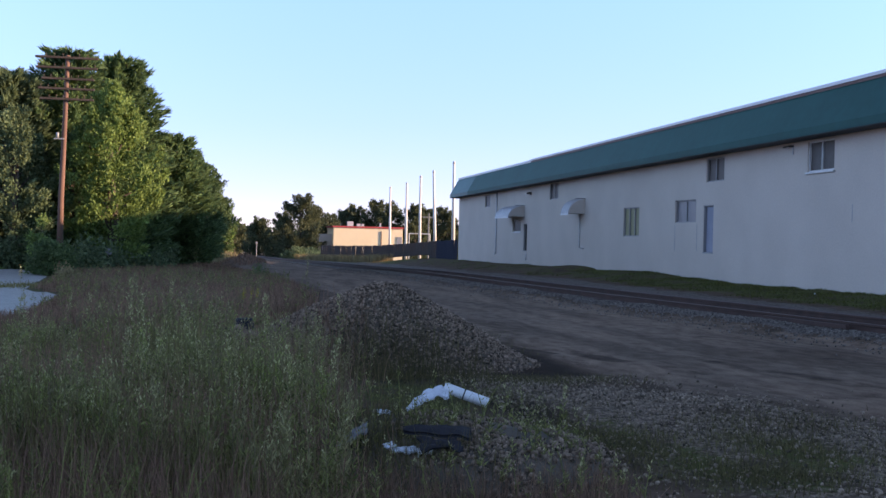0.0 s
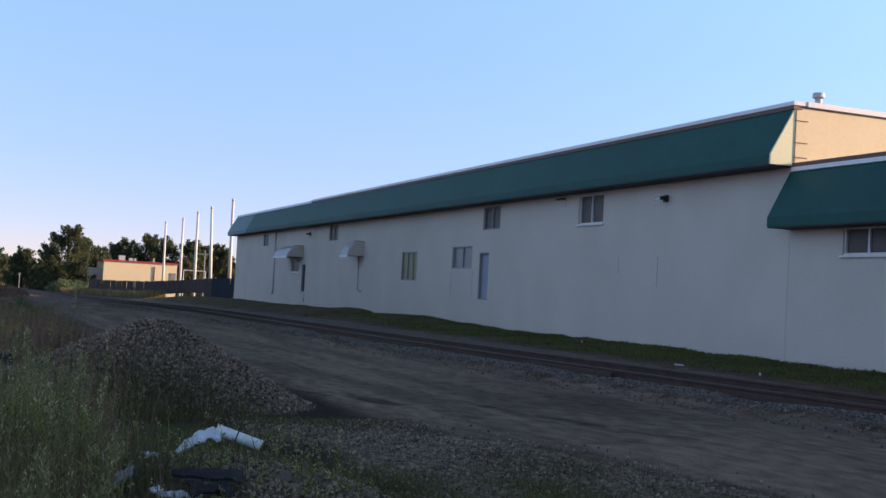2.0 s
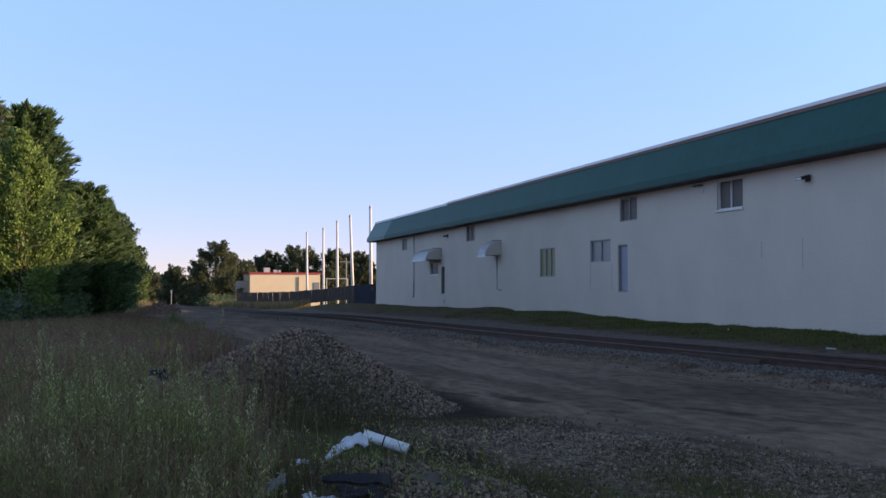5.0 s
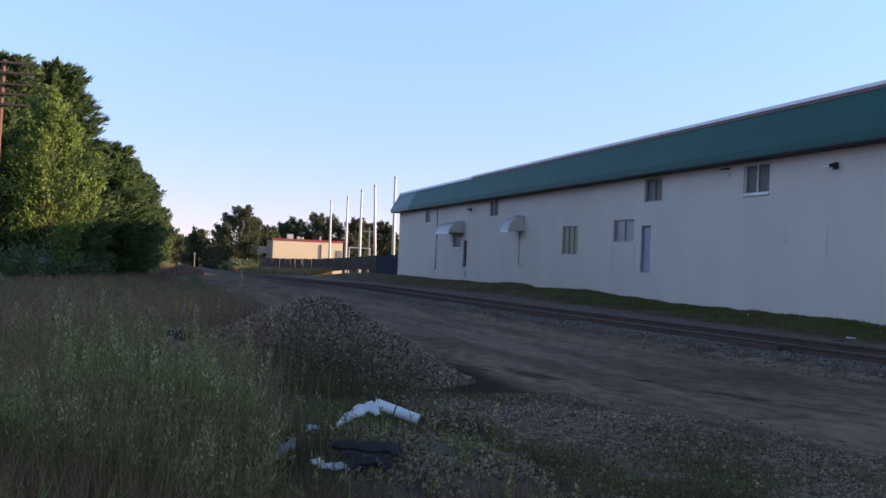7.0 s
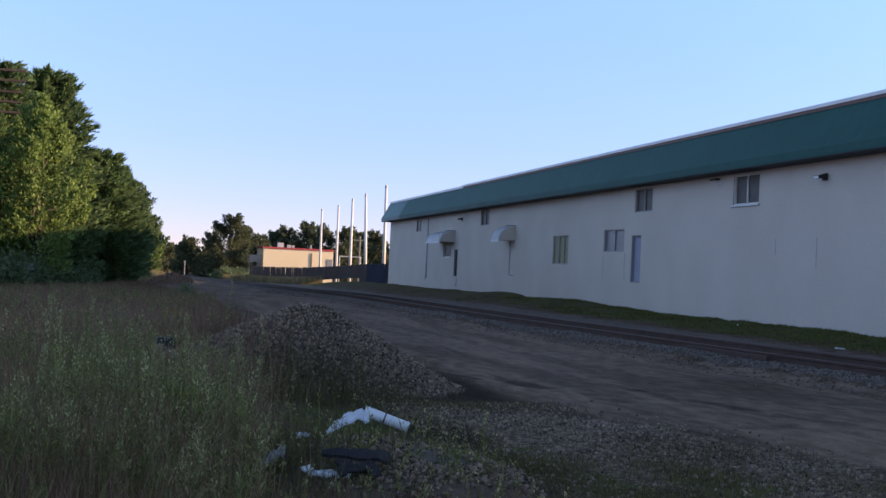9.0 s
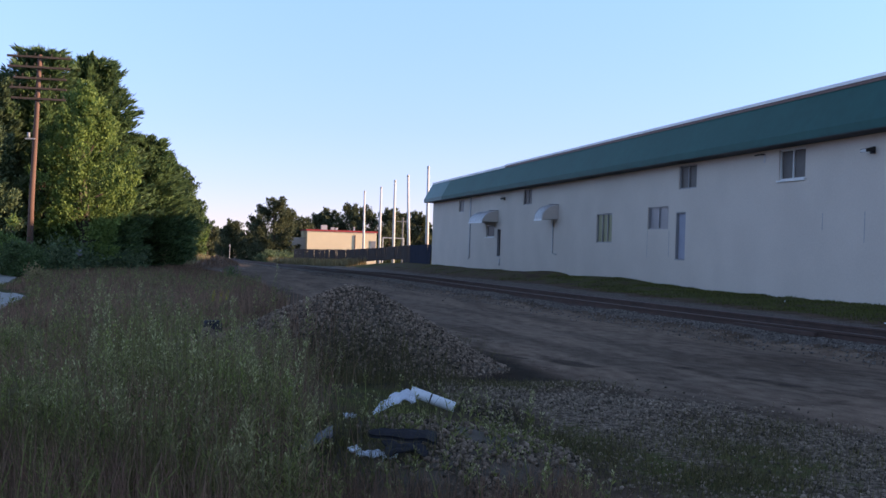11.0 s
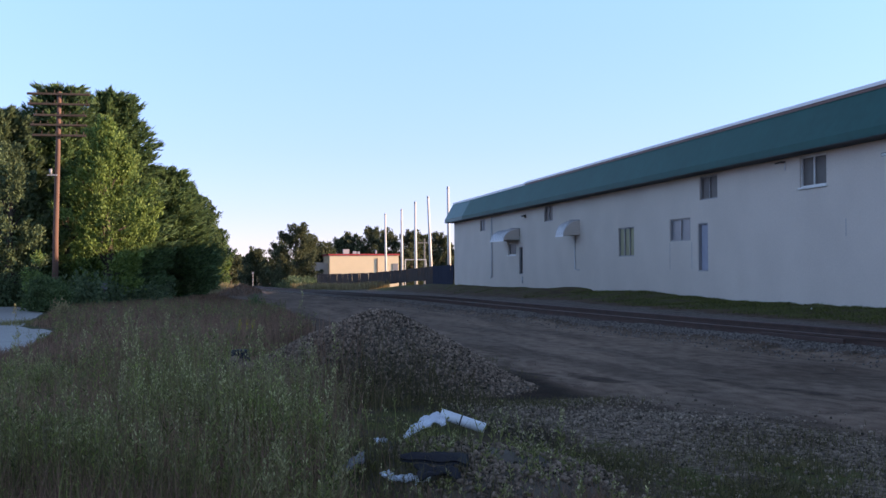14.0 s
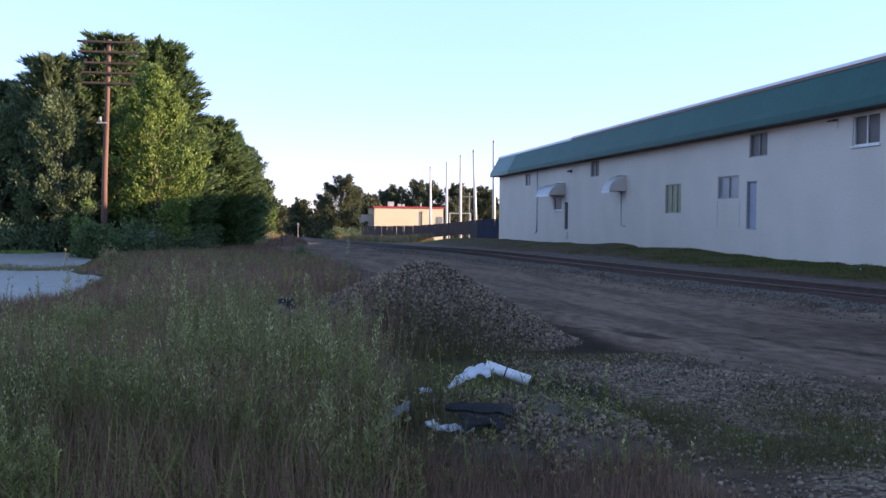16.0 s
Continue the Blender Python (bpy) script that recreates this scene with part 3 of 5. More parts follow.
def window(key, kind, panes, glass, frame="frame_white", sill=True):
    ya, yb, za, zb = OPEN[key]
    w = child(part("window", window_frame(ya, yb, za, zb, panes), frame, None, kind))
    for i in range(panes):
        a, b = ya + (yb - ya) * i / panes, ya + (yb - ya) * (i + 1) / panes
        boxed("pane", (WX + 0.105 + 0.012 * (i % 2), a + 0.03, za + 0.045), (WX + 0.117 + 0.012 * (i % 2), b - 0.03, zb - 0.045), glass, w, bevel=0)
    if sill:
        boxed("sill", (WX - 0.07, ya - 0.06, za - 0.07), (WX + 0.08, yb + 0.06, za - 0.004), frame, w)
    return w

def window_frame(ya, yb, za, zb, panes):
    t, w = 0.055, (yb - ya) / panes
    return pierced_wall(bmesh.new(), WX + 0.05, WX + 0.15, ya + 0.002, yb - 0.002, za + 0.002, zb - 0.002,
                        [(ya + w * i + t * (1 if i == 0 else 0.5), ya + w * (i + 1) - t * (1 if i == panes - 1 else 0.5), za + t, zb - t) for i in range(panes)])

window("I", "white sliding window with two brown screened panes", 2, "pane_brown")
window("J", "white sliding window with two brown screened panes", 2, "pane_brown")
window("H", "sliding window with two dull brown panes under the eave", 2, "pane_brown", "frame_grey", False)
window("D", "narrow window with dull panes under the eave", 2, "pane_brown", "frame_grey", False)
window("A", "narrow window with grey panes under the eave", 2, "pane_grey", "frame_grey", False)
window("F", "window closed with two grey boards", 2, "pane_grey", "frame_grey", False)
window("E", "tall window with olive vertical blinds", 3, "pane_olive", "frame_grey", False)
window("B", "small dark window with a white frame", 1, "pane_dark")

def door(key, leaf, label):
    ya, yb, za, zb = OPEN[key]
    bm = pierced_wall(bmesh.new(), WX + 0.02, WX + 0.2, ya + 0.002, yb - 0.002, za + 0.005, zb - 0.002, [(ya + 0.05, yb - 0.05, za - 1, zb - 0.05)])
    d = child(part("door", bm, "frame_grey", None, label))
    lf = boxed("leaf", (WX + 0.13, ya + 0.055, za + 0.01), (WX + 0.17, yb - 0.055, zb - 0.055), leaf, d)
    boxed("threshold", (WX - 0.02, ya + 0.003, za - 0.05), (WX + 0.2, yb - 0.003, za + 0.004), "patch_line", d)
    if leaf == "door_grey":
        part("handle", tube(bmesh.new(), [(WX + 0.12, ya + 0.13, za + 0.95), (WX + 0.07, ya + 0.13, za + 0.95), (WX + 0.07, ya + 0.22, za + 0.95)], 0.012, 6), "lamp_black", lf, "dark lever handle")
    return d

door("G", "door_grey", "blue-grey steel door without steps")
# C: a near-black leaf paints in the unlit inside of the opening
door("C", "void_dark", "dark narrow door opening")

def awning(y0, y1, out, top, low, label):
    """A quarter-round sheet hood: bowed ribbed top, two filled cheeks, front lip."""
    def arc(grow, steps=9):
        return [(WX - 0.004 - (out + grow) * math.cos(math.pi / 2 * i / steps), low + (top - low + grow) * math.sin(math.pi / 2 * i / steps)) for i in range(steps + 1)]
    a = child(part("awning", prism(bmesh.new(), arc(0.0) + arc(-0.025)[::-1], "y", y0, y1), "awning_white", None, label))
    for y in (y0 + 0.02, y1 - 0.05):
        part("cheek", prism(bmesh.new(), arc(-0.03) + [(WX - 0.004, low)], "y", y, y + 0.015), "wall_paint", a, "dull sheet cheek")
    n = max(4, int((y1 - y0) / 0.42))
    for i in range(n + 1):
        y = y0 + 0.03 + (y1 - y0 - 0.06) * i / n
        part("rib", prism(bmesh.new(), arc(0.035) + arc(0.002)[::-1], "y", y - 0.025, y + 0.025), "conduit", a)
    boxed("lip", (WX - out - 0.05, y0, low - 0.10), (WX - out - 0.012, y1, low + 0.01), "awning_white", a, bevel=0.006)
    part("rear_edge", box(bmesh.new(), (WX - out * 0.62, y0 - 0.015, top - 0.02), (WX - 0.004, y0 - 0.002, top + 0.03), 0.003), "frame_grey", a, "dark top edge")
    return a

awning(75.6, 79.3, 1.08, 4.18, 3.44, "white ribbed quarter-round metal awning over a window")
awning(62.8, 64.2, 0.95, 4.20, 3.38, "small white quarter-round metal hood")

def conduit(points, r, label="", key="conduit"):
    return child(part("conduit", tube(bmesh.new(), points, r, 8), key, None, label, True))

conduit([(WX - 0.05, 83.2, 5.38), (WX - 0.05, 83.2, 0.95), (WX - 0.12, 83.4, 0.86)], 0.05, "grey downpipe")
conduit([(WX - 0.04, 63.6, 3.32), (WX - 0.04, 63.6, 1.46), (WX - 0.04, 62.9, 1.43)], 0.035, "grey conduit with a bend at its foot")
conduit([(WX - 0.03, 74.9, 1.0), (WX - 0.03, 74.9, 0.55)], 0.05, "short pipe stub")
for ya, za, zb in ((49.84, 1.44, 2.62), (47.42, 1.46, 2.62), (35.0, 2.52, 3.1), (32.55, 2.12, 3.08)):
    child(boxed("wall_seam", (WX - 0.006, ya - 0.02, za), (WX + 0.01, ya + 0.02, zb), "patch_line", None, "grey vertical seam of a closed opening", bevel=0))

def wall_lamp(y, z):
    b = child(boxed("wall_lamp", (WX - 0.06, y - 0.12, z - 0.10), (WX - 0.002, y + 0.12, z + 0.12), "lamp_black", None, "black wall-mounted flood lamp"))
    part("lamp_head", prism(bmesh.new(), [(WX - 0.06, z + 0.10), (WX - 0.34, z + 0.04), (WX - 0.34, z - 0.07), (WX - 0.06, z - 0.02)], "y", y - 0.17, y + 0.17), "lamp_black", b)
    boxed("lens", (WX - 0.352, y - 0.14, z - 0.06), (WX - 0.342, y + 0.14, z + 0.02), "lamp_glass", b, "pale glass lens", bevel=0)
wall_lamp(32.2, 4.93)
wall_lamp(74.1, 4.92)
pb = child(part("pipe_bracket", tube(bmesh.new(), [(WX, 39.05, 5.3), (WX - 0.16, 39.05, 5.3), (WX - 0.16, 39.5, 5.28)], 0.03, 8), "lamp_black", None, "small dark pipe elbow below the eave"))
boxed("drip_pipe", (WX - 0.04, 39.0, 5.0), (WX - 0.004, 39.07, 5.28), "conduit", pb)
vent = tagged(part("roof_vent", tube(bmesh.new(), [(24.5, 30, ROOF - 0.25), (24.5, 30, 8.3)], 0.11, 12), "unit_grey"), "galvanized vent pipe with a cap on the flat roof", "vent")
part("cap", tube(bmesh.new(), [(24.5, 30, 8.3), (24.5, 30, 8.34), (24.5, 30, 8.48)], [0.14, 0.19, 0.18], 12), "unit_grey", vent)

# ---- railway track ----
def rail(offset):
    """A flat-bottomed rail swept along the curve."""
    prof = [(-0.07, 0), (0.07, 0), (0.07, 0.012), (0.012, 0.035), (0.012, 0.115), (0.036, 0.128), (0.036, 0.160), (0.028, 0.168), (-0.028, 0.168), (-0.036, 0.160), (-0.036, 0.128), (-0.012, 0.115), (-0.012, 0.035), (-0.07, 0.012)]
    ys = np.concatenate([np.arange(-30, 120, 1.5), np.arange(120, 400, 8)])
    bm, last = bmesh.new(), None
    for y in ys:
        x = float(track_x(y))
        z = 0.12 + float(fall(y))
        ring = [bm.verts.new((x + offset + a, y, z + b)) for a, b in prof]
        if last:
            for k in range(len(prof)):
                bm.faces.new((last[k], last[(k + 1) % len(prof)], ring[(k + 1) % len(prof)], ring[k]))
        last = ring
    return bm

track = tagged(empty("railway_track", float(track_x(20)), 20, 0), "single rusty railway track on dark ballast", "railway track")
inv = Matrix.Translation(-Vector(track.location))
for off in (-0.753, 0.753):
    r = part("rail", rail(off), "rust_rail", track, "rusty steel rail")
    r.matrix_parent_inverse = inv
    ys = np.concatenate([np.arange(-30, 120, 1.5), np.arange(120, 400, 8)])
    V = np.array([[(track_x(y) + off - 0.027, y, 0.2895 + fall(y)), (track_x(y) + off + 0.027, y, 0.2895 + fall(y))] for y in ys]).reshape(-1, 3)
    k = np.arange(len(ys) - 1)[:, None] * 2
    top = link_mesh("running_surface", V, k + np.array([[0, 1, 3, 2]]), "rail_head", r, "worn bright rail top")
sl_bm = box(bmesh.new(), (-1.3, -0.11, -0.10), (1.3, 0.11, 0.075), 0.015)
sl = part("sleeper", sl_bm, "sleeper_wood", track, "dark creosoted wooden sleeper")
for i in range(230):
    y = -8 + i * 0.56
    o = sl if i == 0 else sl.copy()
    if i:
        scene.collection.objects.link(o)
    o.parent, o.matrix_parent_inverse = track, inv
    o.matrix_basis = pose(float(track_x(y)) + rng.normal() * 0.02, y, 0.045 + float(fall(y)) + rng.normal() * 0.006, 0, 0, float(np.degrees(math.atan2(track_x(y - 1) - track_x(y + 1), 2))) + rng.normal())
n = 18000
sy = 8 + 62 * rng.random(n) ** 1.3
su = np.where(rng.random(n) < 0.75, -0.9 - np.abs(rng.normal(size=n)) * 0.62, rng.uniform(0.9, 2.6, n))
C = np.stack([track_x(sy) + su, sy, np.zeros(n)], -1)
C[:, 2] = land(C[:, 0], C[:, 1]) + 0.012
bs = link_mesh("ballast", *stones(C, rng.uniform(0.020, 0.052, n)), "ballast_stone", track, "loose grey crushed stone")
bs.matrix_parent_inverse = inv
bs["kind"] = "stuff"

# ---- fence, masts and far building beyond the warehouse ----
FENCE = [(20.6, 97.4, 0.36, 1.86), (20.2, 104.5, 0.3, 1.78), (19.6, 113, 0.15, 1.55), (17.9, 126, 0.0, 1.18), (16.0, 140, -0.1, 1.02), (14.3, 153, -0.1, 0.98)]
fence = tagged(empty("board_fence", 20.2, 104, 0.2), "weathered dark wooden board fence with blue end panel", "fence")
finv = Matrix.Translation(-Vector(fence.location))
for (xa, ya, za, ta), (xb, yb, zb, tb) in zip(FENCE, FENCE[1:]):
    L = math.hypot(xb - xa, yb - ya)
    ang = math.degrees(math.atan2(yb - ya, xb - xa))
    blue = ya < 100
    w = 0.9 if blue else 0.32
    n = int(L / w)
    bd = None
    for i in range(n):
        f = (i + 0.5) / n
        # boards lifted from y 107 to 141: a gap added to let sun under
        z, t = float(land(xa + (xb - xa) * f, ya + (yb - ya) * f)) + (0.36 if 107 < ya + (yb - ya) * f < 141 else -0.1), ta + (tb - ta) * f + rng.normal() * 0.02
        o = boxed("panel" if blue else "board", (-L / n / 2 + 0.008, -0.015, 0), (L / n / 2 - 0.008, 0.015, t - z), "fence_blue" if blue else "fence_wood", fence, "blue-grey sheet panel" if blue else "")
        o.matrix_parent_inverse = finv
        o.matrix_basis = pose(xa + (xb - xa) * f, ya + (yb - ya) * f, z, rng.normal() * 0.8, 0, ang)
    for h in (0.3, 0.8):
        o = part("rail", tube(bmesh.new(), [(xa + 0.05, ya, za + h * (ta - za)), (xb + 0.05, yb, zb + h * (tb - zb))], 0.035, 4), "fence_wood", fence)
        o.matrix_parent_inverse = finv

def mast(x, y, h, lean):
    h = h - float(land(x, y))
    m = tagged(empty("white_mast", x, y, land(x, y)), "tall plain white mast behind the fence", "mast", "row of white masts")
    s = part("shaft", tube(bmesh.new(), [(0, 0, -0.2), (lean * 0.5, 0, h * 0.5), (lean, 0, h)], [0.18, 0.15, 0.115], 12), "white_pole", m, "", True)
    part("cap", tube(bmesh.new(), [(lean, 0, h), (lean, 0, h + 0.22)], [0.14, 0.10], 12), "unit_grey", m, "grey cap", True)
for x, y, h, lean in ((24.1, 158, 8.9, -0.1), (24.3, 146, 8.9, -0.05), (23.2, 130, 8.9, -0.05), (23.1, 120, 8.9, -0.38), (22.05, 106, 8.9, -0.1)):
    mast(x, y, h, lean)

FB = empty("far_building", 23.4, 175, 0)
tagged(FB, "low tan building with a red roof edge, sunlit", "building")
def fb(ob):
    ob.parent = FB
    ob.matrix_parent_inverse = Matrix.Translation(-Vector(FB.location))
    return ob
fb(boxed("wall", (18.2, 175, -2.2), (28.6, 187, 3.62), "tan_paint", None, "tan rendered wall"))
fb(boxed("roof", (18.05, 174.85, 3.625), (28.75, 187.15, 3.85), "red_roof", None, "red metal roof edge"))
# the building's left face in shade, put in as a lower grey block
fb(boxed("annex", (16.2, 177, -2.2), (18.19, 186, 2.6), "wall_paint", None, "grey block put in for the building's shaded left side"))
fb(boxed("downpipe", (25.3, 174.9, 0.2), (25.42, 174.99, 3.2), "brown_trim"))
fb(boxed("door", (27.7, 174.93, 0.0), (28.5, 174.995, 2.4), "frame_grey", None, "grey door"))
for x, w, h in ((21.0, 0.9, 0.75), (22.3, 0.5, 0.45), (22.9, 0.35, 0.4), (25.6, 0.16, 0.6)):
    a = tagged(empty("roof_unit", x, 178, 3.85), "grey ventilation unit on the far roof", "roof unit")
    boxed("casing", (-w / 2, -0.4, 0.08), (w / 2, 0.4, h), "unit_grey", a)
    boxed("base", (-w / 2 - 0.05, -0.45, 0), (w / 2 + 0.05, 0.45, 0.078), "frame_grey", a)
for x, y, h in ((10.6, 247, 2.7),):
    sg = tagged(empty("signal_post", x - 2, y - 30, float(land(x - 2, y - 30))), "white post beside the far level crossing", "post")
    part("post", tube(bmesh.new(), [(0, 0, 0), (0, 0, h)], 0.07, 8), "frame_grey", sg)
    boxed("head", (-0.16, -0.1, h - 0.4), (0.16, 0.1, h + 0.05), "frame_grey", sg)

# ---- telegraph pole ----
TP = tagged(empty("telegraph_pole", -5.95, 50, 0), "old wooden telegraph pole with five crossarms", "telegraph pole")
part("shaft", tube(bmesh.new(), [(0, 0, -0.3), (0.02, 0, 3), (0.10, 0, 6), (0.17, 0, 8.82)], [0.13, 0.115, 0.10, 0.085], 12), "pole_wood", TP, "reddish weathered round pole", True)
for i, (z, l, sh) in enumerate(((8.70, 2.45, 0.0), (8.29, 2.4, 0.0), (7.84, 2.05, 0.05), (7.44, 2.2, 0.0), (7.02, 2.1, 0.02))):
    arm = boxed("crossarm", (0.15 + sh - l / 2, -0.19, z - 0.045), (0.15 + sh + l / 2, -0.09, z + 0.045), "arm_wood", TP, bevel=0.01)
    for k in range(8):
        x = 0.15 + sh - l / 2 + 0.1 + (l - 0.2) * k / 7
        if abs(x - 0.16) > 0.1 and (i * 3 + k) % 4:
            part("insulator", tube(bmesh.new(), [(x, -0.14, z + 0.05), (x, -0.14, z + 0.11), (x, -0.14, z + 0.17)], [0.012, 0.022, 0.014], 6), "arm_wood", arm)
tb = part("pole_box", tube(bmesh.new(), [(-0.16, -0.1, 5.45), (-0.16, -0.1, 5.66)], 0.06, 10), "transformer_grey", TP, "grey junction can", True)
boxed("bracket", (-0.3, -0.12, 5.38), (0.1, -0.08, 5.44), "transformer_grey", tb)

# ---- trees ----
def crown_leaves(parts, C, n, spread, size, up=0.2, out=None):
    """Leaves round C; with a direction given they form a spray that narrows to its tip."""
    P = C + rng.normal(size=(n, 3)) * spread
    D = rng.normal(size=(n, 3)) + unit(P - C) * 0.8
    if out is not None:
        f = rng.random(n)
        L = 3.6 * float(spread[0])
        P = C + out * (L * (f - 0.55))[:, None] + rng.normal(size=(n, 3)) * spread * (0.95 - 0.75 * f)[:, None]
        D = rng.normal(size=(n, 3)) * 0.7 + out * 0.9
    D[:, 2] += up
    parts.append(leaf_quads(P, D, size * rng.uniform(0.6, 1.3, n), size * rng.uniform(0.35, 0.6, n)))

def leafy_tree(x, y, h, r, key, label, base=0.15, clumps=70, per=130, size=0.22, name="deciduous_tree"):
    """A tapered trunk, limbs to every clump, and a ragged crown with gaps. h: the top above the yard."""
    h = h - float(land(x, y))
    t = tagged(empty(name, x, y, land(x, y)), label, "tree")
    bm = bmesh.new()
    tube(bm, [(0, 0, -0.2), (rng.normal() * 0.05 * r, 0, h * 0.3), (rng.normal() * 0.08 * r, rng.normal() * 0.05 * r, h * 0.62), (0, 0, h * 0.92)], [0.028 * h, 0.021 * h, 0.012 * h, 0.003 * h], 8)
    leaves = []
    for i in range(clumps):
        f = (i + rng.random()) / clumps
        z = h * (base + (0.97 - base) * f)
        prof = math.sin(math.pi * min(1, (0.14 + 0.86 * f)) ** 0.85) ** 0.62 if f < 0.97 else 0.2
        rr = r * prof * math.sqrt(rng.uniform(0.12, 1.0)) * rng.uniform(0.8, 1.12)
        a = rng.uniform(0, 6.283)
        C = np.array([rr * math.cos(a), rr * math.sin(a), z])
        s = r * rng.uniform(0.09, 0.17)
        if i % 3 == 0:
            tube(bm, [(0, 0, z * 0.72), (C[0] * 0.5, C[1] * 0.5, z * 0.86), tuple(C)], [0.008 * h, 0.005 * h, 0.002 * h], 4, False)
        out = unit(np.array([math.cos(a), math.sin(a), 0.75 + 1.1 * f]) + rng.normal(size=3) * 0.2)
        crown_leaves(leaves, C, int(per * rng.uniform(1.3, 2.4)), np.array([s, s, s * 0.62]) * 1.05, size * 0.85, 0.2, out)
    part("trunk", bm, "bark", t, "", True)
    c = link_mesh("crown", *joined(leaves), key, t)
    return t

def pine_tree(x, y, h, r, key, label, base=0.06, whorls=28, size=0.33, per=78):
    """A straight trunk with tiers of boughs, each a flat feathered spray that turns up at its tip."""
    h = h - float(land(x, y))
    t = tagged(empty("pine_tree", x, y, land(x, y)), label, "tree")
    bm = bmesh.new()
    tube(bm, [(0, 0, -0.2), (0, 0, h * 0.5), (0, 0, h)], [0.022 * h, 0.014 * h, 0.003 * h], 8)
    leaves = []
    for i in range(whorls):
        f = i / (whorls - 1)
        z = h * (base + (0.975 - base) * f)
        reach = r * (1 - f) ** 0.5 * min(1.0, 0.8 + f) + 0.42
        for k in range(8):
            a = 6.283 * (k / 8 + 0.37 * i) + rng.normal() * 0.2
            L = reach * rng.uniform(0.7, 1.12)
            d = np.array([math.cos(a), math.sin(a), 0])
            s = np.linspace(0.15, 1.0, 9)
            rise = 0.02 + 0.34 * f ** 1.5
            P = np.array([0, 0, z]) + d * L * s[:, None] + np.array([0, 0, 1.0]) * (rise * L * s + 0.16 * L * s ** 3 + rng.normal() * 0.07)[:, None]
            tube(bm, [(0, 0, z), tuple(P[4]), tuple(P[8])], [0.04, 0.02, 0.008], 3, False)
            n = int(per * (0.4 + L / r) * 2.0)
            q = rng.random(n)
            j = np.clip((q * 8).astype(int), 0, 7)
            side = np.array([-d[1], d[0], 0])
            C = P[j] + (P[j + 1] - P[j]) * (q * 8 - j)[:, None] + side * (rng.normal(size=n) * 0.20 * L * (1.08 - q))[:, None] + rng.normal(size=(n, 3)) * np.array([0.09, 0.09, 0.075])
            D = d * 0.9 + side * rng.normal(size=n)[:, None] * 0.6 + rng.normal(size=(n, 3)) * 0.25 + np.array([0, 0, 0.45])
            leaves.append(leaf_quads(C, D, size * rng.uniform(0.6, 1.3, n), size * 0.3 * rng.uniform(0.6, 1.2, n)))
            # the pointed tip of the bough
            m = 26
            D = d + rng.normal(size=(m, 3)) * 0.22 + np.array([0, 0, 0.35 + 0.5 * f])
            leaves.append(leaf_quads(P[8] + d * (rng.uniform(-0.3, 0.15, m))[:, None] + rng.normal(size=(m, 3)) * 0.05, D, size * rng.uniform(0.9, 1.5, m), np.full(m, size * 0.2)))
    part("trunk", bm, "bark", t, "", True)
    link_mesh("crown", *joined(leaves), key, t)
    return t

pine_tree(-4.75, 63, 10.55, 3.15, "needle", "tall dense dark green pine with feathery boughs")
pine_tree(-6.9, 60, 10.35, 2.6, "needle", "tall slender pine behind the telegraph pole")
leafy_tree(-4.4, 55.5, 8.3, 2.15, "leaf_bright", "sunlit bright yellow-green maple among the pines", 0.08, 105, 125, 0.22)
leafy_tree(-6.2, 56.5, 6.4, 1.5, "leaf_mid", "green broadleaf tree below the pines", 0.08, 60, 110, 0.2)
pine_tree(-9.4, 59, 9.1, 2.6, "leaf_dark", "dark spreading pine in the wood edge")
leafy_tree(-8.6, 55, 7.0, 2.0, "leaf_dark", "olive broadleaf tree at the edge of the lot", 0.1, 70, 110, 0.22)
pine_tree(-12.6, 63, 8.2, 2.8, "leaf_dark", "dark pine at the wood edge")
leafy_tree(-11.4, 57, 6.6, 2.3, "leaf_dark", "dark shaded broadleaf tree", 0.05, 70, 100, 0.24)
leafy_tree(-15.5, 62, 7.6, 2.8, "leaf_dark", "dark shaded broadleaf tree", 0.05, 60, 100, 0.26)
leafy_tree(-18.5, 66, 9.0, 3.0, "leaf_dark", "dark shaded broadleaf tree", 0.05, 60, 100, 0.26)
for x, y, h, r in ((-7.8, 70, 10.0, 3.0), (-11.0, 71, 9.4, 3.2), (-14.5, 72, 8.6, 3.4), (-4.6, 74, 9.0, 3.0), (-18, 76, 8.4, 3.6), (-22, 70, 8.0, 3.6)):
    leafy_tree(x, y, h, r, "leaf_dark", "dark broadleaf tree deep in the wood", 0.02, 90, 110, 0.3)
pine_tree(-2.3, 72, 7.3, 2.9, "needle", "shorter full pine beside the tall one")
leafy_tree(-1.2, 82, 7.0, 2.2, "leaf_mid", "round green tree along the dirt road", 0.03, 80, 110, 0.24)
leafy_tree(-0.4, 97, 7.2, 2.2, "leaf_mid", "round green tree along the dirt road", 0.02, 80, 100, 0.26)
leafy_tree(0.4, 116, 6.9, 2.2, "leaf_mid", "round green tree along the dirt road", 0.02, 70, 100, 0.28)
leafy_tree(0.8, 140, 6.4, 2.4, "leaf_bright", "sunlit green tree near the level crossing", 0.02, 70, 90, 0.3)
leafy_tree(10.4, 250, 5.6, 4.0, "leaf_far", "distant tree behind the crossing", 0.02, 60, 70, 0.55)
leafy_tree(5.5, 262, 5.0, 3.6, "leaf_far", "distant tree behind the crossing", 0.02, 50, 70, 0.55)
leafy_tree(13.6, 178, 8.2, 4.0, "leaf_far", "large dark tree beside the far building", 0.02, 90, 100, 0.38)
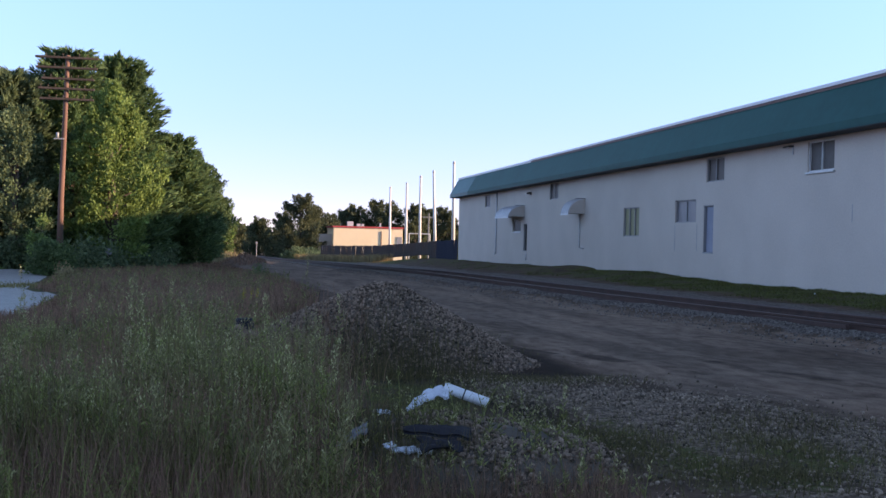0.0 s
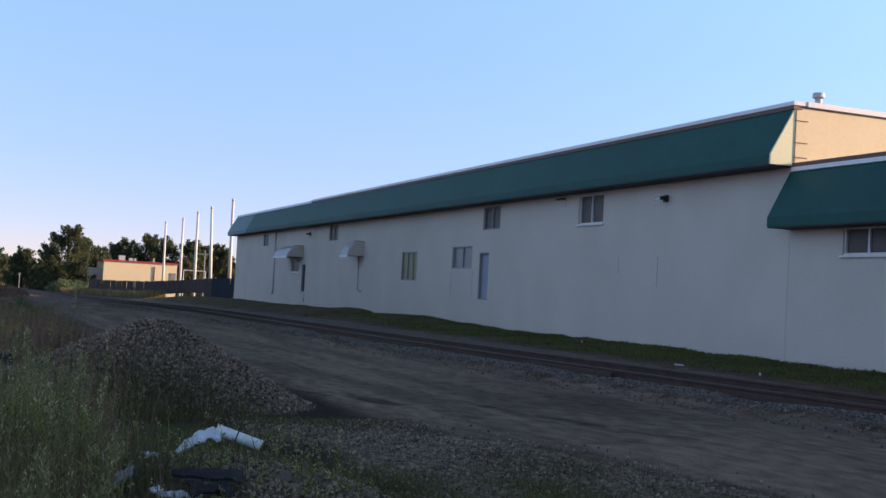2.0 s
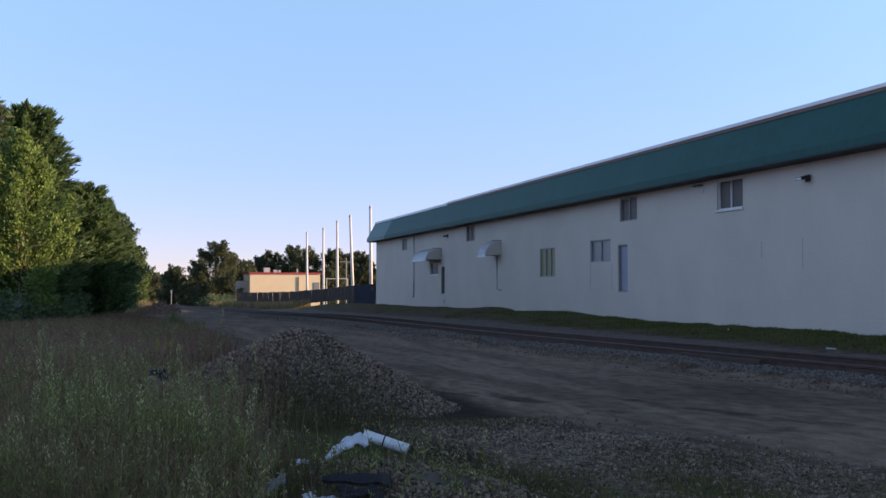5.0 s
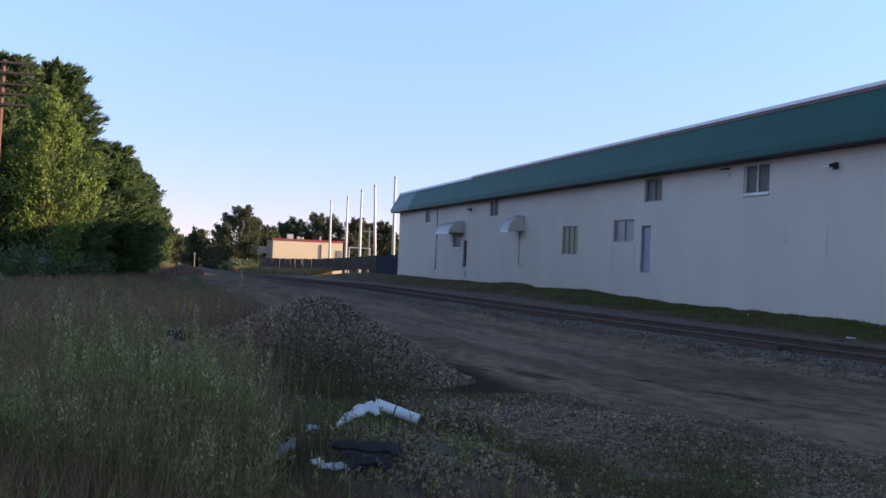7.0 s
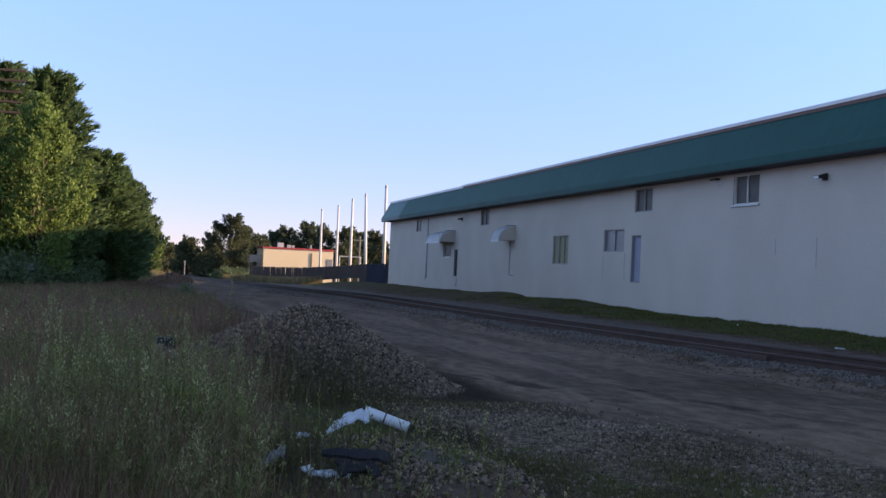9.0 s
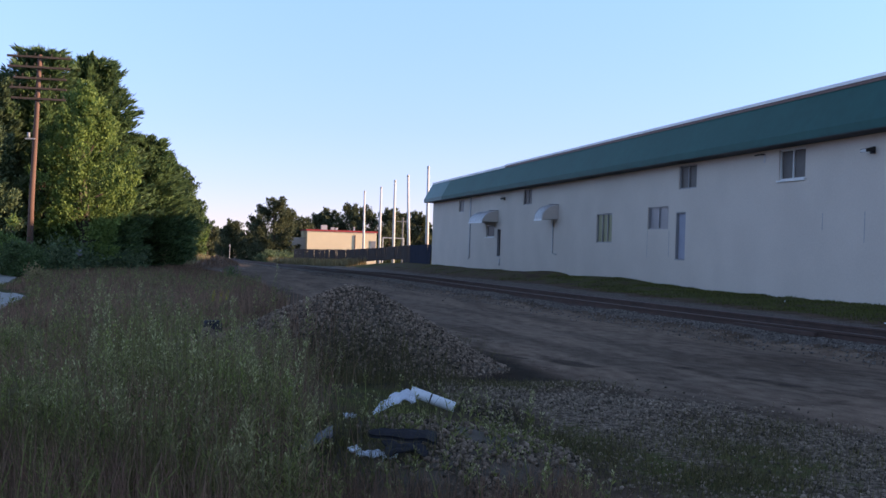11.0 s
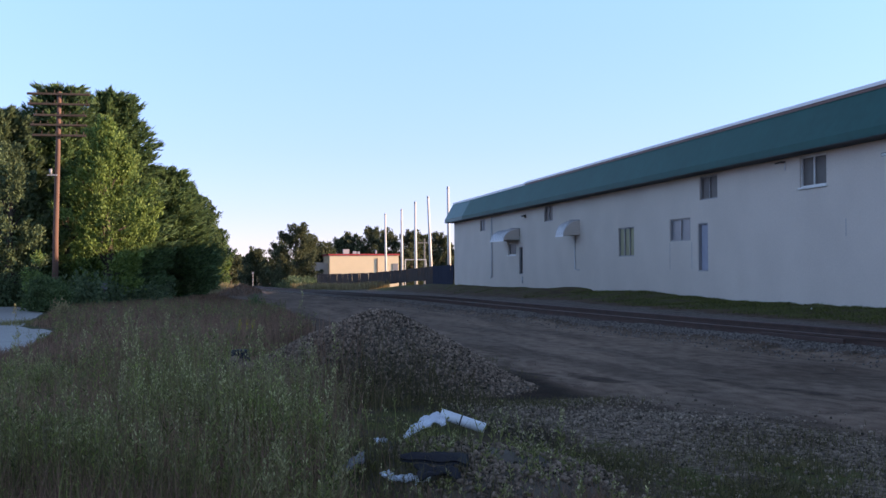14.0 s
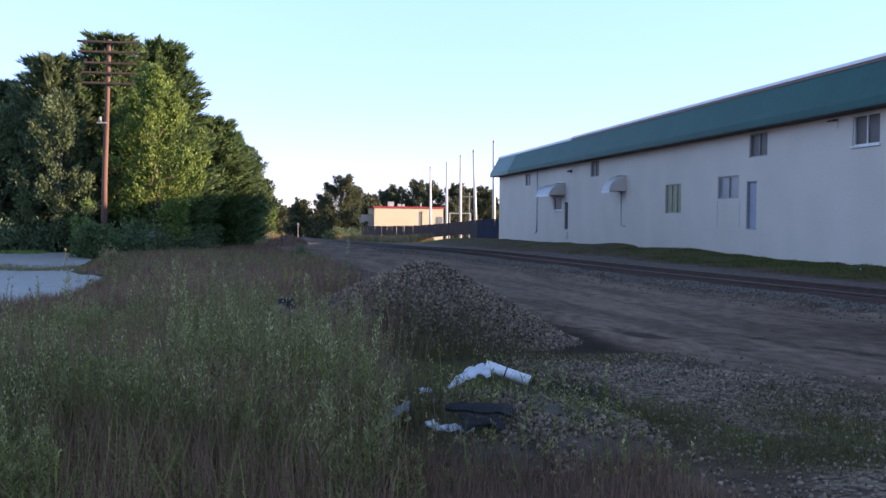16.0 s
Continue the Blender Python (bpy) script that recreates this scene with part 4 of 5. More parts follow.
leafy_tree(16.0, 186, 6.9, 2.6, "leaf_far", "dark tree beside the far building", 0.02, 70, 90, 0.38)
leafy_tree(11.3, 185, 5.4, 2.4, "leaf_far", "low dark tree beside the far building", 0.0, 50, 90, 0.38)
for i, (px, h) in enumerate(((22.5, 6.2), (26.0, 7.4), (29.5, 8.6), (32.5, 9.6), (36.5, 9.3), (40.0, 8.8), (44.0, 8.2), (48.5, 8.8), (53.0, 9.0))):
    leafy_tree(px, 228 + (i * 7) % 17, h, 4.2, "leaf_far", "distant wood-edge tree behind the masts", 0.03, 70, 80, 0.55)
n = 9000
D = np.stack([rng.uniform(-120, 160, n), rng.uniform(300, 340, n), np.zeros(n)], -1)
D[:, 2] = rng.random(n) ** 0.8 * (4.2 + 1.2 * np.sin(D[:, 0] * 0.21) + 0.8 * np.sin(D[:, 0] * 0.57))
far = link_mesh("distant_woods", *leaf_quads(D, rng.normal(size=(n, 3)), 2.0, 1.3), "leaf_far")
tagged(far, "distant line of dark woods", "woods", kind="stuff")

def bush(x, y, h, r, key, label, clumps=26, per=90, size=0.14):
    t = tagged(empty("bush", x, y, land(x, y)), label, "bush")
    leaves, bm = [], bmesh.new()
    for i in range(clumps):
        a, q = rng.uniform(0, 6.283), math.sqrt(rng.random())
        z = h * rng.uniform(0.12, 1.0) * math.sqrt(max(0.05, 1 - 0.8 * q * q))
        C = np.array([r * q * math.cos(a), r * q * math.sin(a), z])
        tube(bm, [(0, 0, 0), (C[0] * 0.5, C[1] * 0.5, z * 0.6), tuple(C)], [0.02, 0.012, 0.004], 3, False)
        crown_leaves(leaves, C, int(per * rng.uniform(0.7, 1.3)), np.array([0.2, 0.2, 0.16]) * max(r, 0.5), size)
    part("stems", bm, "bark", t)
    link_mesh("foliage", *joined(leaves), key, t)

bush(-5.9, 47.0, 1.35, 0.8, "leaf_mid", "rounded green bush at the foot of the pole", 40, 110)
bush(-6.4, 48.2, 2.3, 0.5, "leaf_bright", "small yellow-green sapling by the pole", 16, 60)
for i in range(13):
    y = 53 + i * 4.4
    bush(-4.9 + i * 0.42 + rng.normal() * 0.4, y, 0.6 + 0.8 * rng.random(), 0.9 + 0.8 * rng.random(), "leaf_dark", "dark shaded undergrowth along the wood edge", 26, 90, 0.2)
for i in range(7):
    bush(-8.0 - i * 1.9, 55 + rng.normal(), 1.2, 1.6, "leaf_dark", "dark shaded undergrowth along the wood edge", 24, 90, 0.2)
for i in range(5):
    bush(11.2 + i * 1.2, 158 + i * 1.0, 1.4, 1.3, "leaf_dark", "low scrub along the fence", 20, 70, 0.28)

# ---- gravel heap and rubbish heap ----
def heap(name, label, cx, cy, rx, ry, h, key, power=0.9, n=46, rough=0.03, soft=0.03):
    """A loose heap; returns the thing and its height function."""
    def height(x, y):
        d = np.hypot((x - cx) / rx, (y - cy) / ry)
        bump = 0.5 * np.sin(3.1 * x + 1.3 * y) + 0.5 * np.sin(2.3 * y - 4.1 * x)
        return h * np.clip(1 - np.sqrt(d * d + soft) + soft * 0.9, 0, 1) ** power + rough * bump * np.clip(1 - d, 0, 1)
    t = tagged(empty(name, cx, cy, land(cx, cy)), label, "heap")
    ga, gb = np.meshgrid(np.linspace(-1.1, 1.1, n), np.linspace(-1.1, 1.1, n))
    X, Y = cx + ga * rx, cy + gb * ry
    Z = height(X, Y) + land(X, Y) - 0.03
    i = np.arange(n * n).reshape(n, n)
    F = np.stack([i[:-1, :-1], i[:-1, 1:], i[1:, 1:], i[1:, :-1]], -1).reshape(-1, 4)
    o = link_mesh("core", np.stack([X, Y, Z], -1), F, key, t, "", True)
    o.matrix_parent_inverse = Matrix.Translation(-Vector(t.location))
    return t, height

def scatter_on(t, height, x, y, size, key="stone", lift=0.25):
    z = land(x, y) + height(x, y) - 0.03 + size * lift
    o = link_mesh("gravel", *stones(np.stack([x, y, z], -1), size), key, t, "broken grey stones")
    o.matrix_parent_inverse = Matrix.Translation(-Vector(t.location))
    o["kind"] = "stuff"

def disc(n, cx, cy, rx, ry):
    a, q = rng.uniform(0, 6.283, n), np.sqrt(rng.random(n))
    return cx + rx * q * np.cos(a), cy + ry * q * np.sin(a)

pile, pile_h = heap("gravel_heap", "heap of coarse grey crushed stone beside the dirt road", 2.3, 15.9, 1.95, 2.5, 1.16, "mound_soil", 1.0, 60, 0.045, 0.05)
x, y = disc(30000, 2.35, 15.8, 1.95, 2.5)
k = (x - 2.3) * 0.35 + (y - 15.4) * 0.5 + rng.normal(size=len(x)) * 0.5 + 1.4 * clumpy(x, y, 1.3) > -0.4
x, y = x[k], y[k]
scatter_on(pile, pile_h, x, y, 0.013 + 0.040 * rng.random(len(x)) ** 2.2)
tail, tail_h = heap("gravel_heap", "low spill of grey stone at the foot of the heap", 3.3, 14.9, 0.95, 1.1, 0.26, "mound_soil", n=24)
x, y = disc(3000, 3.3, 14.9, 1.0, 1.15)
scatter_on(tail, tail_h, x, y, 0.014 + 0.045 * rng.random(len(x)) ** 2)
back, back_h = heap("gravel_heap", "small overgrown heap of stones in the weeds", 0.35, 14.2, 0.9, 1.1, 0.55, "mound_soil", n=24)
x, y = disc(900, 0.35, 14.0, 0.85, 1.0)
scatter_on(back, back_h, x, y, rng.uniform(0.04, 0.10, len(x)))
rub, rub_h = heap("rubble_heap", "low heap of soil, stones and rubbish in the weeds", 1.75, 8.3, 1.15, 1.6, 0.34, "mound_soil", 0.8)
x, y = disc(6500, 2.05, 7.7, 0.8, 1.5)
k = clumpy(x, y, 1.9) + 0.5 * rng.random(len(x)) > 0.68
x, y = x[k], y[k]
scatter_on(rub, rub_h, x, y, 0.012 + 0.034 * rng.random(len(x)) ** 2.2)
dirt, dirt_h = heap("dirt_heap", "brown heap of earth at the roadside", 2.7, 87, 2.0, 3.6, 0.85, "dirt_brown", n=30, rough=0.08)

n = 14000
y = 5.2 + 8.2 * rng.random(n)
x = 2.6 + (np.interp(y, [5, 9, 12, 14], [6.2, 5.9, 4.9, 4.6]) - 2.6 + 0.5 * rng.normal(size=n)) * rng.random(n)
k = clumpy(x + 0.7, y, 0.9) + 0.8 * rng.random(n) > 0.55
x, y, n = x[k], y[k], int(k.sum())
size = 0.010 + 0.030 * rng.random(n) ** 2.4
tagged(link_mesh("loose_gravel", *stones(np.stack([x, y, land(x, y) + 0.004 + size * 0.15], -1), size), "pebble"), "loose pale gravel beside the dirt road", "gravel", kind="stuff")

# single larger stones that lie on the rubble heap
st_mesh = []
for k in range(5):
    V, F = stones(np.zeros((1, 3)), np.array([1.0]))
    o = link_mesh("stone", V, F, "stone", rub)
    st_mesh.append(o)
for k in range(220):
    x, y = 2.1 + rng.normal() * 0.42, 7.7 + rng.normal() * 0.6
    s = rng.uniform(0.022, 0.045)
    o = st_mesh[k] if k < 5 else st_mesh[k % 5].copy()
    if k >= 5:
        scene.collection.objects.link(o)
    o.parent, o.matrix_parent_inverse = rub, Matrix.Translation(-Vector(rub.location))
    o.matrix_basis = pose(x, y, float(land(x, y) + rub_h(x, y)) - 0.02 + s * 0.3, *rng.uniform(0, 360, 3)) @ Matrix.Scale(s, 4)

# ---- rubbish ----
def pipe_piece():
    """A short length of hollow plastic pipe with a dark band."""
    a, b = Vector((1.765, 8.78, 0.410)), Vector((2.085, 8.68, 0.300))
    t = tagged(empty("plastic_pipe", *a), "short white plastic drain pipe lying on the rubble", "pipe")
    d = (b - a)
    bm = bmesh.new()
    prof = [(0.036, 0.0), (0.040, 0.004), (0.040, 0.996), (0.036, 1.0), (0.033, 0.99), (0.033, 0.01)]
    q = d.normalized().to_track_quat("Z", "Y").to_matrix()
    rings = []
    for k in range(20):
        c, s = math.cos(math.tau * k / 20), math.sin(math.tau * k / 20)
        rings.append([bm.verts.new(q @ Vector((r * c, r * s, f * d.length))) for r, f in prof])
    for k in range(20):
        A, B = rings[k], rings[(k + 1) % 20]
        for i in range(6):
            bm.faces.new((A[i], A[(i + 1) % 6], B[(i + 1) % 6], B[i]))
    part("barrel", bm, "pvc_white", t, "", True)
    part("band", tube(bmesh.new(), [tuple(d * 0.44), tuple(d * 0.47)], 0.0412, 20, False), "tarp_black", t, "dark stripe round the pipe")
pipe_piece()

def crumpled(name, label, cx, cy, cz, w, l, turn, tilt, key, n=16, amp=0.05, category="rubbish"):
    """A crumpled sheet with thickness."""
    t = tagged(empty(name, cx, cy, cz), label, category)
    ph = rng.uniform(0, 6.28, 6)
    ga, gb = np.meshgrid(np.linspace(-0.5, 0.5, n), np.linspace(-0.5, 0.5, n))
    X = ga * w * (1 + 0.12 * np.sin(7 * gb + ph[4]))
    Y = gb * l * (1 + 0.15 * np.sin(6 * ga + ph[5]))
    Z = amp * (np.sin(6 * ga + 9 * gb + ph[0]) + 0.7 * np.sin(13 * ga - 7 * gb + ph[1]) + 0.4 * np.sin(21 * gb + 5 * ga + ph[2]))
    P = np.stack([X, Y, Z], -1).reshape(-1, 3)
    i = np.arange(n * n).reshape(n, n)
    F = np.stack([i[:-1, :-1], i[:-1, 1:], i[1:, 1:], i[1:, :-1]], -1).reshape(-1, 4)
    V = np.concatenate([P, P - [0, 0, 0.008]])
    rim = np.concatenate([i[0, :], i[1:, -1], i[-1, -2::-1], i[-2:0:-1, 0]])
    S = np.stack([rim, np.roll(rim, -1), np.roll(rim, -1) + n * n, rim + n * n], -1)
    o = link_mesh("sheet", V, np.concatenate([F, F[:, ::-1] + n * n, S]), key, t)
    t.matrix_basis = pose(cx, cy, cz, tilt, 0, turn)

def bent_strip(name, label, pts, w, key, thick=0.006, crease=1.0):
    """A stiff bent sheet that follows an arch of points, with curled edges and a torn end."""
    t = tagged(empty(name, *pts[0]), label, "rubbish")
    P = np.array(pts, float) - np.array(pts[0])
    u = np.linspace(0, 1, len(P))
    q = np.linspace(0, 1, 22)
    L = np.stack([np.interp(q, u, P[:, k]) for k in range(3)], -1)
    for _ in range(2):
        L[1:-1] = (L[:-2] + 2 * L[1:-1] + L[2:]) / 4
    across = np.linspace(-0.5, 0.5, 7)
    wide = w * (1 - 0.55 * q ** 3) * (1 + 0.12 * np.sin(17 * q))
    V = np.stack([np.stack([L[:, 0] + 0.12 * wide * a, L[:, 1] + wide * a, L[:, 2] - 0.3 * wide * a * a + 0.55 * wide * a + crease * (0.007 * np.sin(23 * q + 7 * a) + 0.004 * np.sin(51 * q - 13 * a))], -1) for a in across], 1).reshape(-1, 3)
    i = np.arange(22 * 7).reshape(22, 7)
    F = np.stack([i[:-1, :-1], i[:-1, 1:], i[1:, 1:], i[1:, :-1]], -1).reshape(-1, 4)
    rim = np.concatenate([i[0, :], i[1:, -1], i[-1, -2::-1], i[-2:0:-1, 0]])
    m = 22 * 7
    S = np.stack([rim, np.roll(rim, -1), np.roll(rim, -1) + m, rim + m], -1)
    link_mesh("sheet", np.concatenate([V, V - [0, 0, thick]]), np.concatenate([F, F[:, ::-1] + m, S]), key, t, "", True)

bent_strip("plastic_sheet", "arched white plastic sheet beside the pipe", [(1.79, 8.73, 0.385), (1.70, 8.72, 0.40), (1.60, 8.70, 0.36), (1.52, 8.69, 0.31), (1.46, 8.68, 0.25)], 0.12, "plastic_sheet")
crumpled("plastic_sheet", "torn white plastic scrap in the weeds", 1.28, 8.62, 0.25, 0.10, 0.05, 25, 25, "plastic_sheet", amp=0.006)
crumpled("plastic_sheet", "torn white plastic scrap half buried in soil", 1.37, 7.44, 0.145, 0.10, 0.10, -25, 40, "plastic_sheet", amp=0.008)
crumpled("plastic_sheet", "torn white plastic scrap half buried in soil", 1.24, 7.50, 0.165, 0.16, 0.05, -18, 35, "plastic_sheet", amp=0.008)
crumpled("plastic_sheet", "torn white plastic scrap half buried in soil", 1.15, 7.47, 0.20, 0.08, 0.05, 30, 30, "plastic_sheet", amp=0.008)
bent_strip("black_trough", "bent black plastic panel half buried in the rubble", [(1.72, 7.62, 0.255), (1.62, 7.56, 0.285), (1.48, 7.54, 0.29), (1.35, 7.56, 0.30), (1.26, 7.62, 0.285)], 0.09, "tarp_black", 0.02, 0.15)
crumpled("black_tarp", "black plastic scrap under the weeds", 1.47, 7.42, 0.215, 0.26, 0.14, 5, 20, "tarp_black", amp=0.012)
bent_strip("broken_slab", "pale torn sheet of board leaning in the weeds", [(1.05, 7.82, 0.275), (0.99, 7.80, 0.25), (0.91, 7.79, 0.195), (0.84, 7.78, 0.15)], 0.09, "slab_pale", 0.012, 0.8)
can = tagged(part("paper_scrap", prism(bmesh.new(), [(-0.16, -0.05), (0.1, -0.08), (0.17, 0.04), (-0.08, 0.07)], "z", 0, 0.03), "plastic_sheet"), "white scrap of litter on the grass by the rail", "litter")
can.matrix_basis = pose(16.22, 24.6, float(land(16.22, 24.6)) + 0.02, 4, 3, 20)
for x, y, s in ((18.64, 33.9, 0.10), (16.5, 21.8, 0.08), (12.3, 27.05, 0.08)):
    V, F = stones(np.array([[0, 0, 0.0]]), np.array([s]))
    o = tagged(link_mesh("litter", V, F, "plastic_sheet"), "small white scrap on the verge", "litter")
    o.matrix_basis = pose(x, y, float(land(x, y)) + s * 0.3)
plank = tagged(part("broken_board", box(bmesh.new(), (-0.55, -0.09, 0), (0.55, 0.09, 0.05), 0.008), "sleeper_wood"), "old grey board lying on the ballast", "board")
plank.matrix_basis = pose(11.07, 14.95, float(land(11.07, 14.95)) + 0.01, 0, 3, -42) @ Matrix.Scale(0.4, 4)
tie2 = tagged(part("spare_rail", box(bmesh.new(), (-0.035, -1.3, -0.03), (0.035, 1.3, 0.06), 0.01), "rust_rail"), "rusty length of spare rail beside the track", "rail")
tie2.matrix_basis = pose(float(track_x(20.1)) - 0.98, 20.1, 0.19, 0, 0, 6)
mk = tagged(empty("marker_post", -4.2, 52.2, 0), "short post with a small pale sign by the wood", "marker")
part("post", tube(bmesh.new(), [(0, 0, -0.1), (0, 0, 0.9)], 0.03, 6), "arm_wood", mk)
boxed("plate", (-0.13, -0.03, 0.72), (0.13, -0.012, 0.98), "slab_pale", mk)

# ---- weeds and grass ----
def blades(n, x, y, h, w, lean=0.35, z=None):
    """Grass blades in two bent pieces."""
    z = land(x, y) if z is None else z
    a = rng.uniform(0, 6.283, n)
    b = a + math.pi / 2 + rng.normal(size=n) * 0.7
    s = np.stack([np.cos(a), np.sin(a), np.zeros(n)], -1) * (w / 2)[:, None]
    d = np.stack([np.cos(b), np.sin(b), np.zeros(n)], -1) * (h * lean * rng.uniform(0.1, 1, n))[:, None]
    P = np.stack([x, y, z - 0.02], -1)
    up = np.array([0, 0, 1.0])
    m, t = P + d * 0.3 + up * (h * 0.6)[:, None], P + d + up * h[:, None]
    V = np.stack([P - s, P + s, m + s * 0.7, m - s * 0.7, t + s * 0.12, t - s * 0.12], 1).reshape(-1, 3)
    k = 6 * np.arange(n)[:, None]
    F = np.concatenate([k + [[0, 1, 2, 3]], k + [[3, 2, 4, 5]]])
    return V, F

def stalks(x, y, h, lean=0.12, leaves=26, leaf=0.07, head=0, head_size=0.02, z=None, droop=0.1):
    """Upright weeds: thin stems, leaves along them, and small pale heads at the top. Three sets of points and faces."""
    n = len(x)
    z = land(x, y) if z is None else z
    tip = np.stack([rng.normal(size=n), rng.normal(size=n), np.zeros(n)], -1) * (h * lean)[:, None]
    P = np.stack([x, y, z - 0.02], -1)
    def along(k, f):
        return P[k] + tip[k] * (f ** 2)[:, None] + np.array([0, 0, 1.0]) * (h[k] * f)[:, None]
    a = rng.uniform(0, 6.283, n)
    s = np.stack([np.cos(a), np.sin(a), np.zeros(n)], -1)
    q = np.arange(n)
    rings = [(along(q, np.full(n, f)), w) for f, w in ((0.0, 0.0032), (0.4, 0.0028), (0.75, 0.002), (1.0, 0.0012))]
    SV = np.stack([c for p, w in rings for c in (p - s * w, p + s * w)], 1).reshape(-1, 3)
    k = 8 * q[:, None]
    SF = np.concatenate([k + [[2 * i, 2 * i + 1, 2 * i + 3, 2 * i + 2]] for i in range(3)])
    k = np.repeat(q, leaves)
    f = rng.uniform(0.12, 0.98, len(k))
    b = rng.uniform(0, 6.283, len(k))
    D = np.stack([np.cos(b), np.sin(b), 1.25 - droop * 8 * rng.random(len(k))], -1)
    L = leaf * rng.uniform(0.6, 1.4, len(k)) * (1.25 - 0.75 * f)
    out = [(SV, SF), leaf_quads(along(k, f), D, L, L * 0.19)]
    if head:
        k = np.repeat(q, head)
        f = 1 - 0.22 * rng.random(len(k)) ** 1.2
        D = np.stack([rng.normal(size=len(k)), rng.normal(size=len(k)), 1.5 + rng.random(len(k))], -1)
        out.append(leaf_quads(along(k, f) + rng.normal(size=(len(k), 3)) * 0.012, D, head_size * rng.uniform(0.6, 1.5, len(k)), head_size * 0.45))
    return out

def edge_x(y):
    """The right-hand limit of the tall weeds."""
    return np.interp(y, [4, 7, 9, 11, 13, 16, 20, 26, 40, 60, 90], [0.6, 0.65, 0.95, 1.05, 0.8, 0.45, 0.9, 2.4, 2.6, 1.6, 0.4])

def lot_x(y):
    return np.interp(y, [4, 15, 19, 24, 31, 34, 41, 46, 52], [-9, -3.9, -3.7, -3.3, -3.4, -4.7, -5.1, -5.6, -7.0])

def in_field(n, ya, yb, power=1.0):
    y = ya + (yb - ya) * rng.random(n) ** power
    lo, hi = np.maximum(lot_x(y), -0.16 * y - 1.4), edge_x(y)
    x = lo + (hi - lo) * rng.random(n) + 0.22 * rng.normal(size=n) * (y < 22)
    return x, y

def sideways(x, y):
    """The weeds are lower towards the paved lot."""
    return np.maximum(0.45 + 0.55 * smooth(x / y, -0.13, -0.05), np.where(y < 12.5, 0.95, 0.0))

def stuff(name, geo, key, label, category="weeds"):
    return tagged(link_mesh(name, *geo, key), label, category, kind="stuff")

# tall green weeds near by
x, y = in_field(1100, 5.6, 17, 1.2)
keep = clumpy(x, y, 0.75) > 0.60 - 0.2 * rng.random(len(x))
x, y = x[keep], y[keep]
h = (0.30 + 0.55 * clumpy(x, y, 0.75) + 0.42 * rng.random(len(x)) ** 2) * np.interp(y, [5, 8, 12], [0.62, 0.85, 1.0])
h = h * sideways(x, y)
st, lf = stalks(x, y, h, 0.12, 44, 0.055)
k = rng.random(len(x)) < 0.3
hd = stalks(x[k], y[k], h[k] * 1.12, 0.08, 0, 0.05, 16, 0.014)[2]
stuff("weed_stems", st, "weed_stem", "thin stems of tall weeds")
stuff("weed_leaves", lf, "weed_green", "narrow green leaves of tall weeds")
stuff("weed_heads", hd, "weed_pale", "pale seed heads of tall weeds")
# bushy plumes: several stalks from one root
def plumes(n, ya, yb, key, label, leaf=0.042, tall=1.0):
    cx, cy = in_field(n, ya, yb, 1.1)
    gap = clumpy(cx, cy, 0.75) + 0.25 * clumpy(cx + 3.1, cy, 1.6) > 0.62
    cx, cy = cx[gap], cy[gap]
    n = len(cx)
    H = tall * (0.36 + 0.30 * clumpy(cx, cy, 0.75) + 0.50 * rng.random(n) ** 1.3) * sideways(cx, cy) * np.interp(cy, [5, 8, 11], [0.6, 0.85, 1.0])
    k = np.repeat(np.arange(n), 6)
    x, y = cx[k] + rng.normal(size=len(k)) * 0.05, cy[k] + rng.normal(size=len(k)) * 0.05
    st, lf, hd = stalks(x, y, H[k] * (1.0 - 0.6 * rng.random(len(k))), 0.05, 38, leaf * 0.85, 8, 0.022, droop=-0.10)
    stuff("plume_leaves", lf, key, label)
    stuff("plume_stems", st, "weed_stem", "thin stems of bushy weeds")
    stuff("plume_heads", hd, "weed_pale", "pale tips of bushy weeds")
plumes(190, 6.0, 16.5, "weed_green", "bushy dark green weeds with upright plumes", 0.066, 1.08)
plumes(170, 6.0, 16.5, "weed_grey", "bushy grey-green weeds with upright plumes", 0.07, 1.25)
plumes(80, 5.2, 9.5, "weed_fresh", "bushy fresh green weeds with upright plumes", 0.045, 0.9)
plumes(110, 8.0, 15.0, "weed_fresh", "bushy fresh green weeds with upright plumes", 0.066, 1.02)

n = 80
x, y = 0.75 + 0.34 * rng.normal(size=n), 10.6 + 0.8 * rng.normal(size=n)
st, lf, hd = stalks(x, y, 0.4 + 0.4 * rng.random(n), 0.1, 26, 0.045, 12, 0.018)
stuff("silver_weeds", joined([lf, hd]), "weed_grey", "pale silvery-green weeds beside the rubble")
stuff("silver_weed_stems", st, "weed_stem", "thin stems of silvery weeds")
# grass among them
n = 34000
x, y = in_field(n, 6.2, 22, 1.1)
k = clumpy(x, y, 0.75) > 0.52 - 0.15 * rng.random(n)
x, y = x[k], y[k]
n = len(x)
h = (0.12 + 0.34 * rng.random(n)) * (0.55 + 0.75 * clumpy(x, y, 0.8)) * sideways(x, y)
stuff("tall_grass", blades(n, x, y, h * np.interp(y, [6, 8.5], [0.6, 1.0]), rng.uniform(0.003, 0.0065, n)), "grass_green", "rank green grass among the weeds", "grass")
n = 46000
x, y = in_field(n, 5.0, 24, 1.0)
k = clumpy(x, y, 0.75) < 0.42 + 0.3 * rng.random(n)
x, y = x[k], y[k]
n = len(x)
h = (0.18 + 0.48 * rng.random(n)) * sideways(x, y) * np.interp(y, [5, 8], [0.6, 1.0])
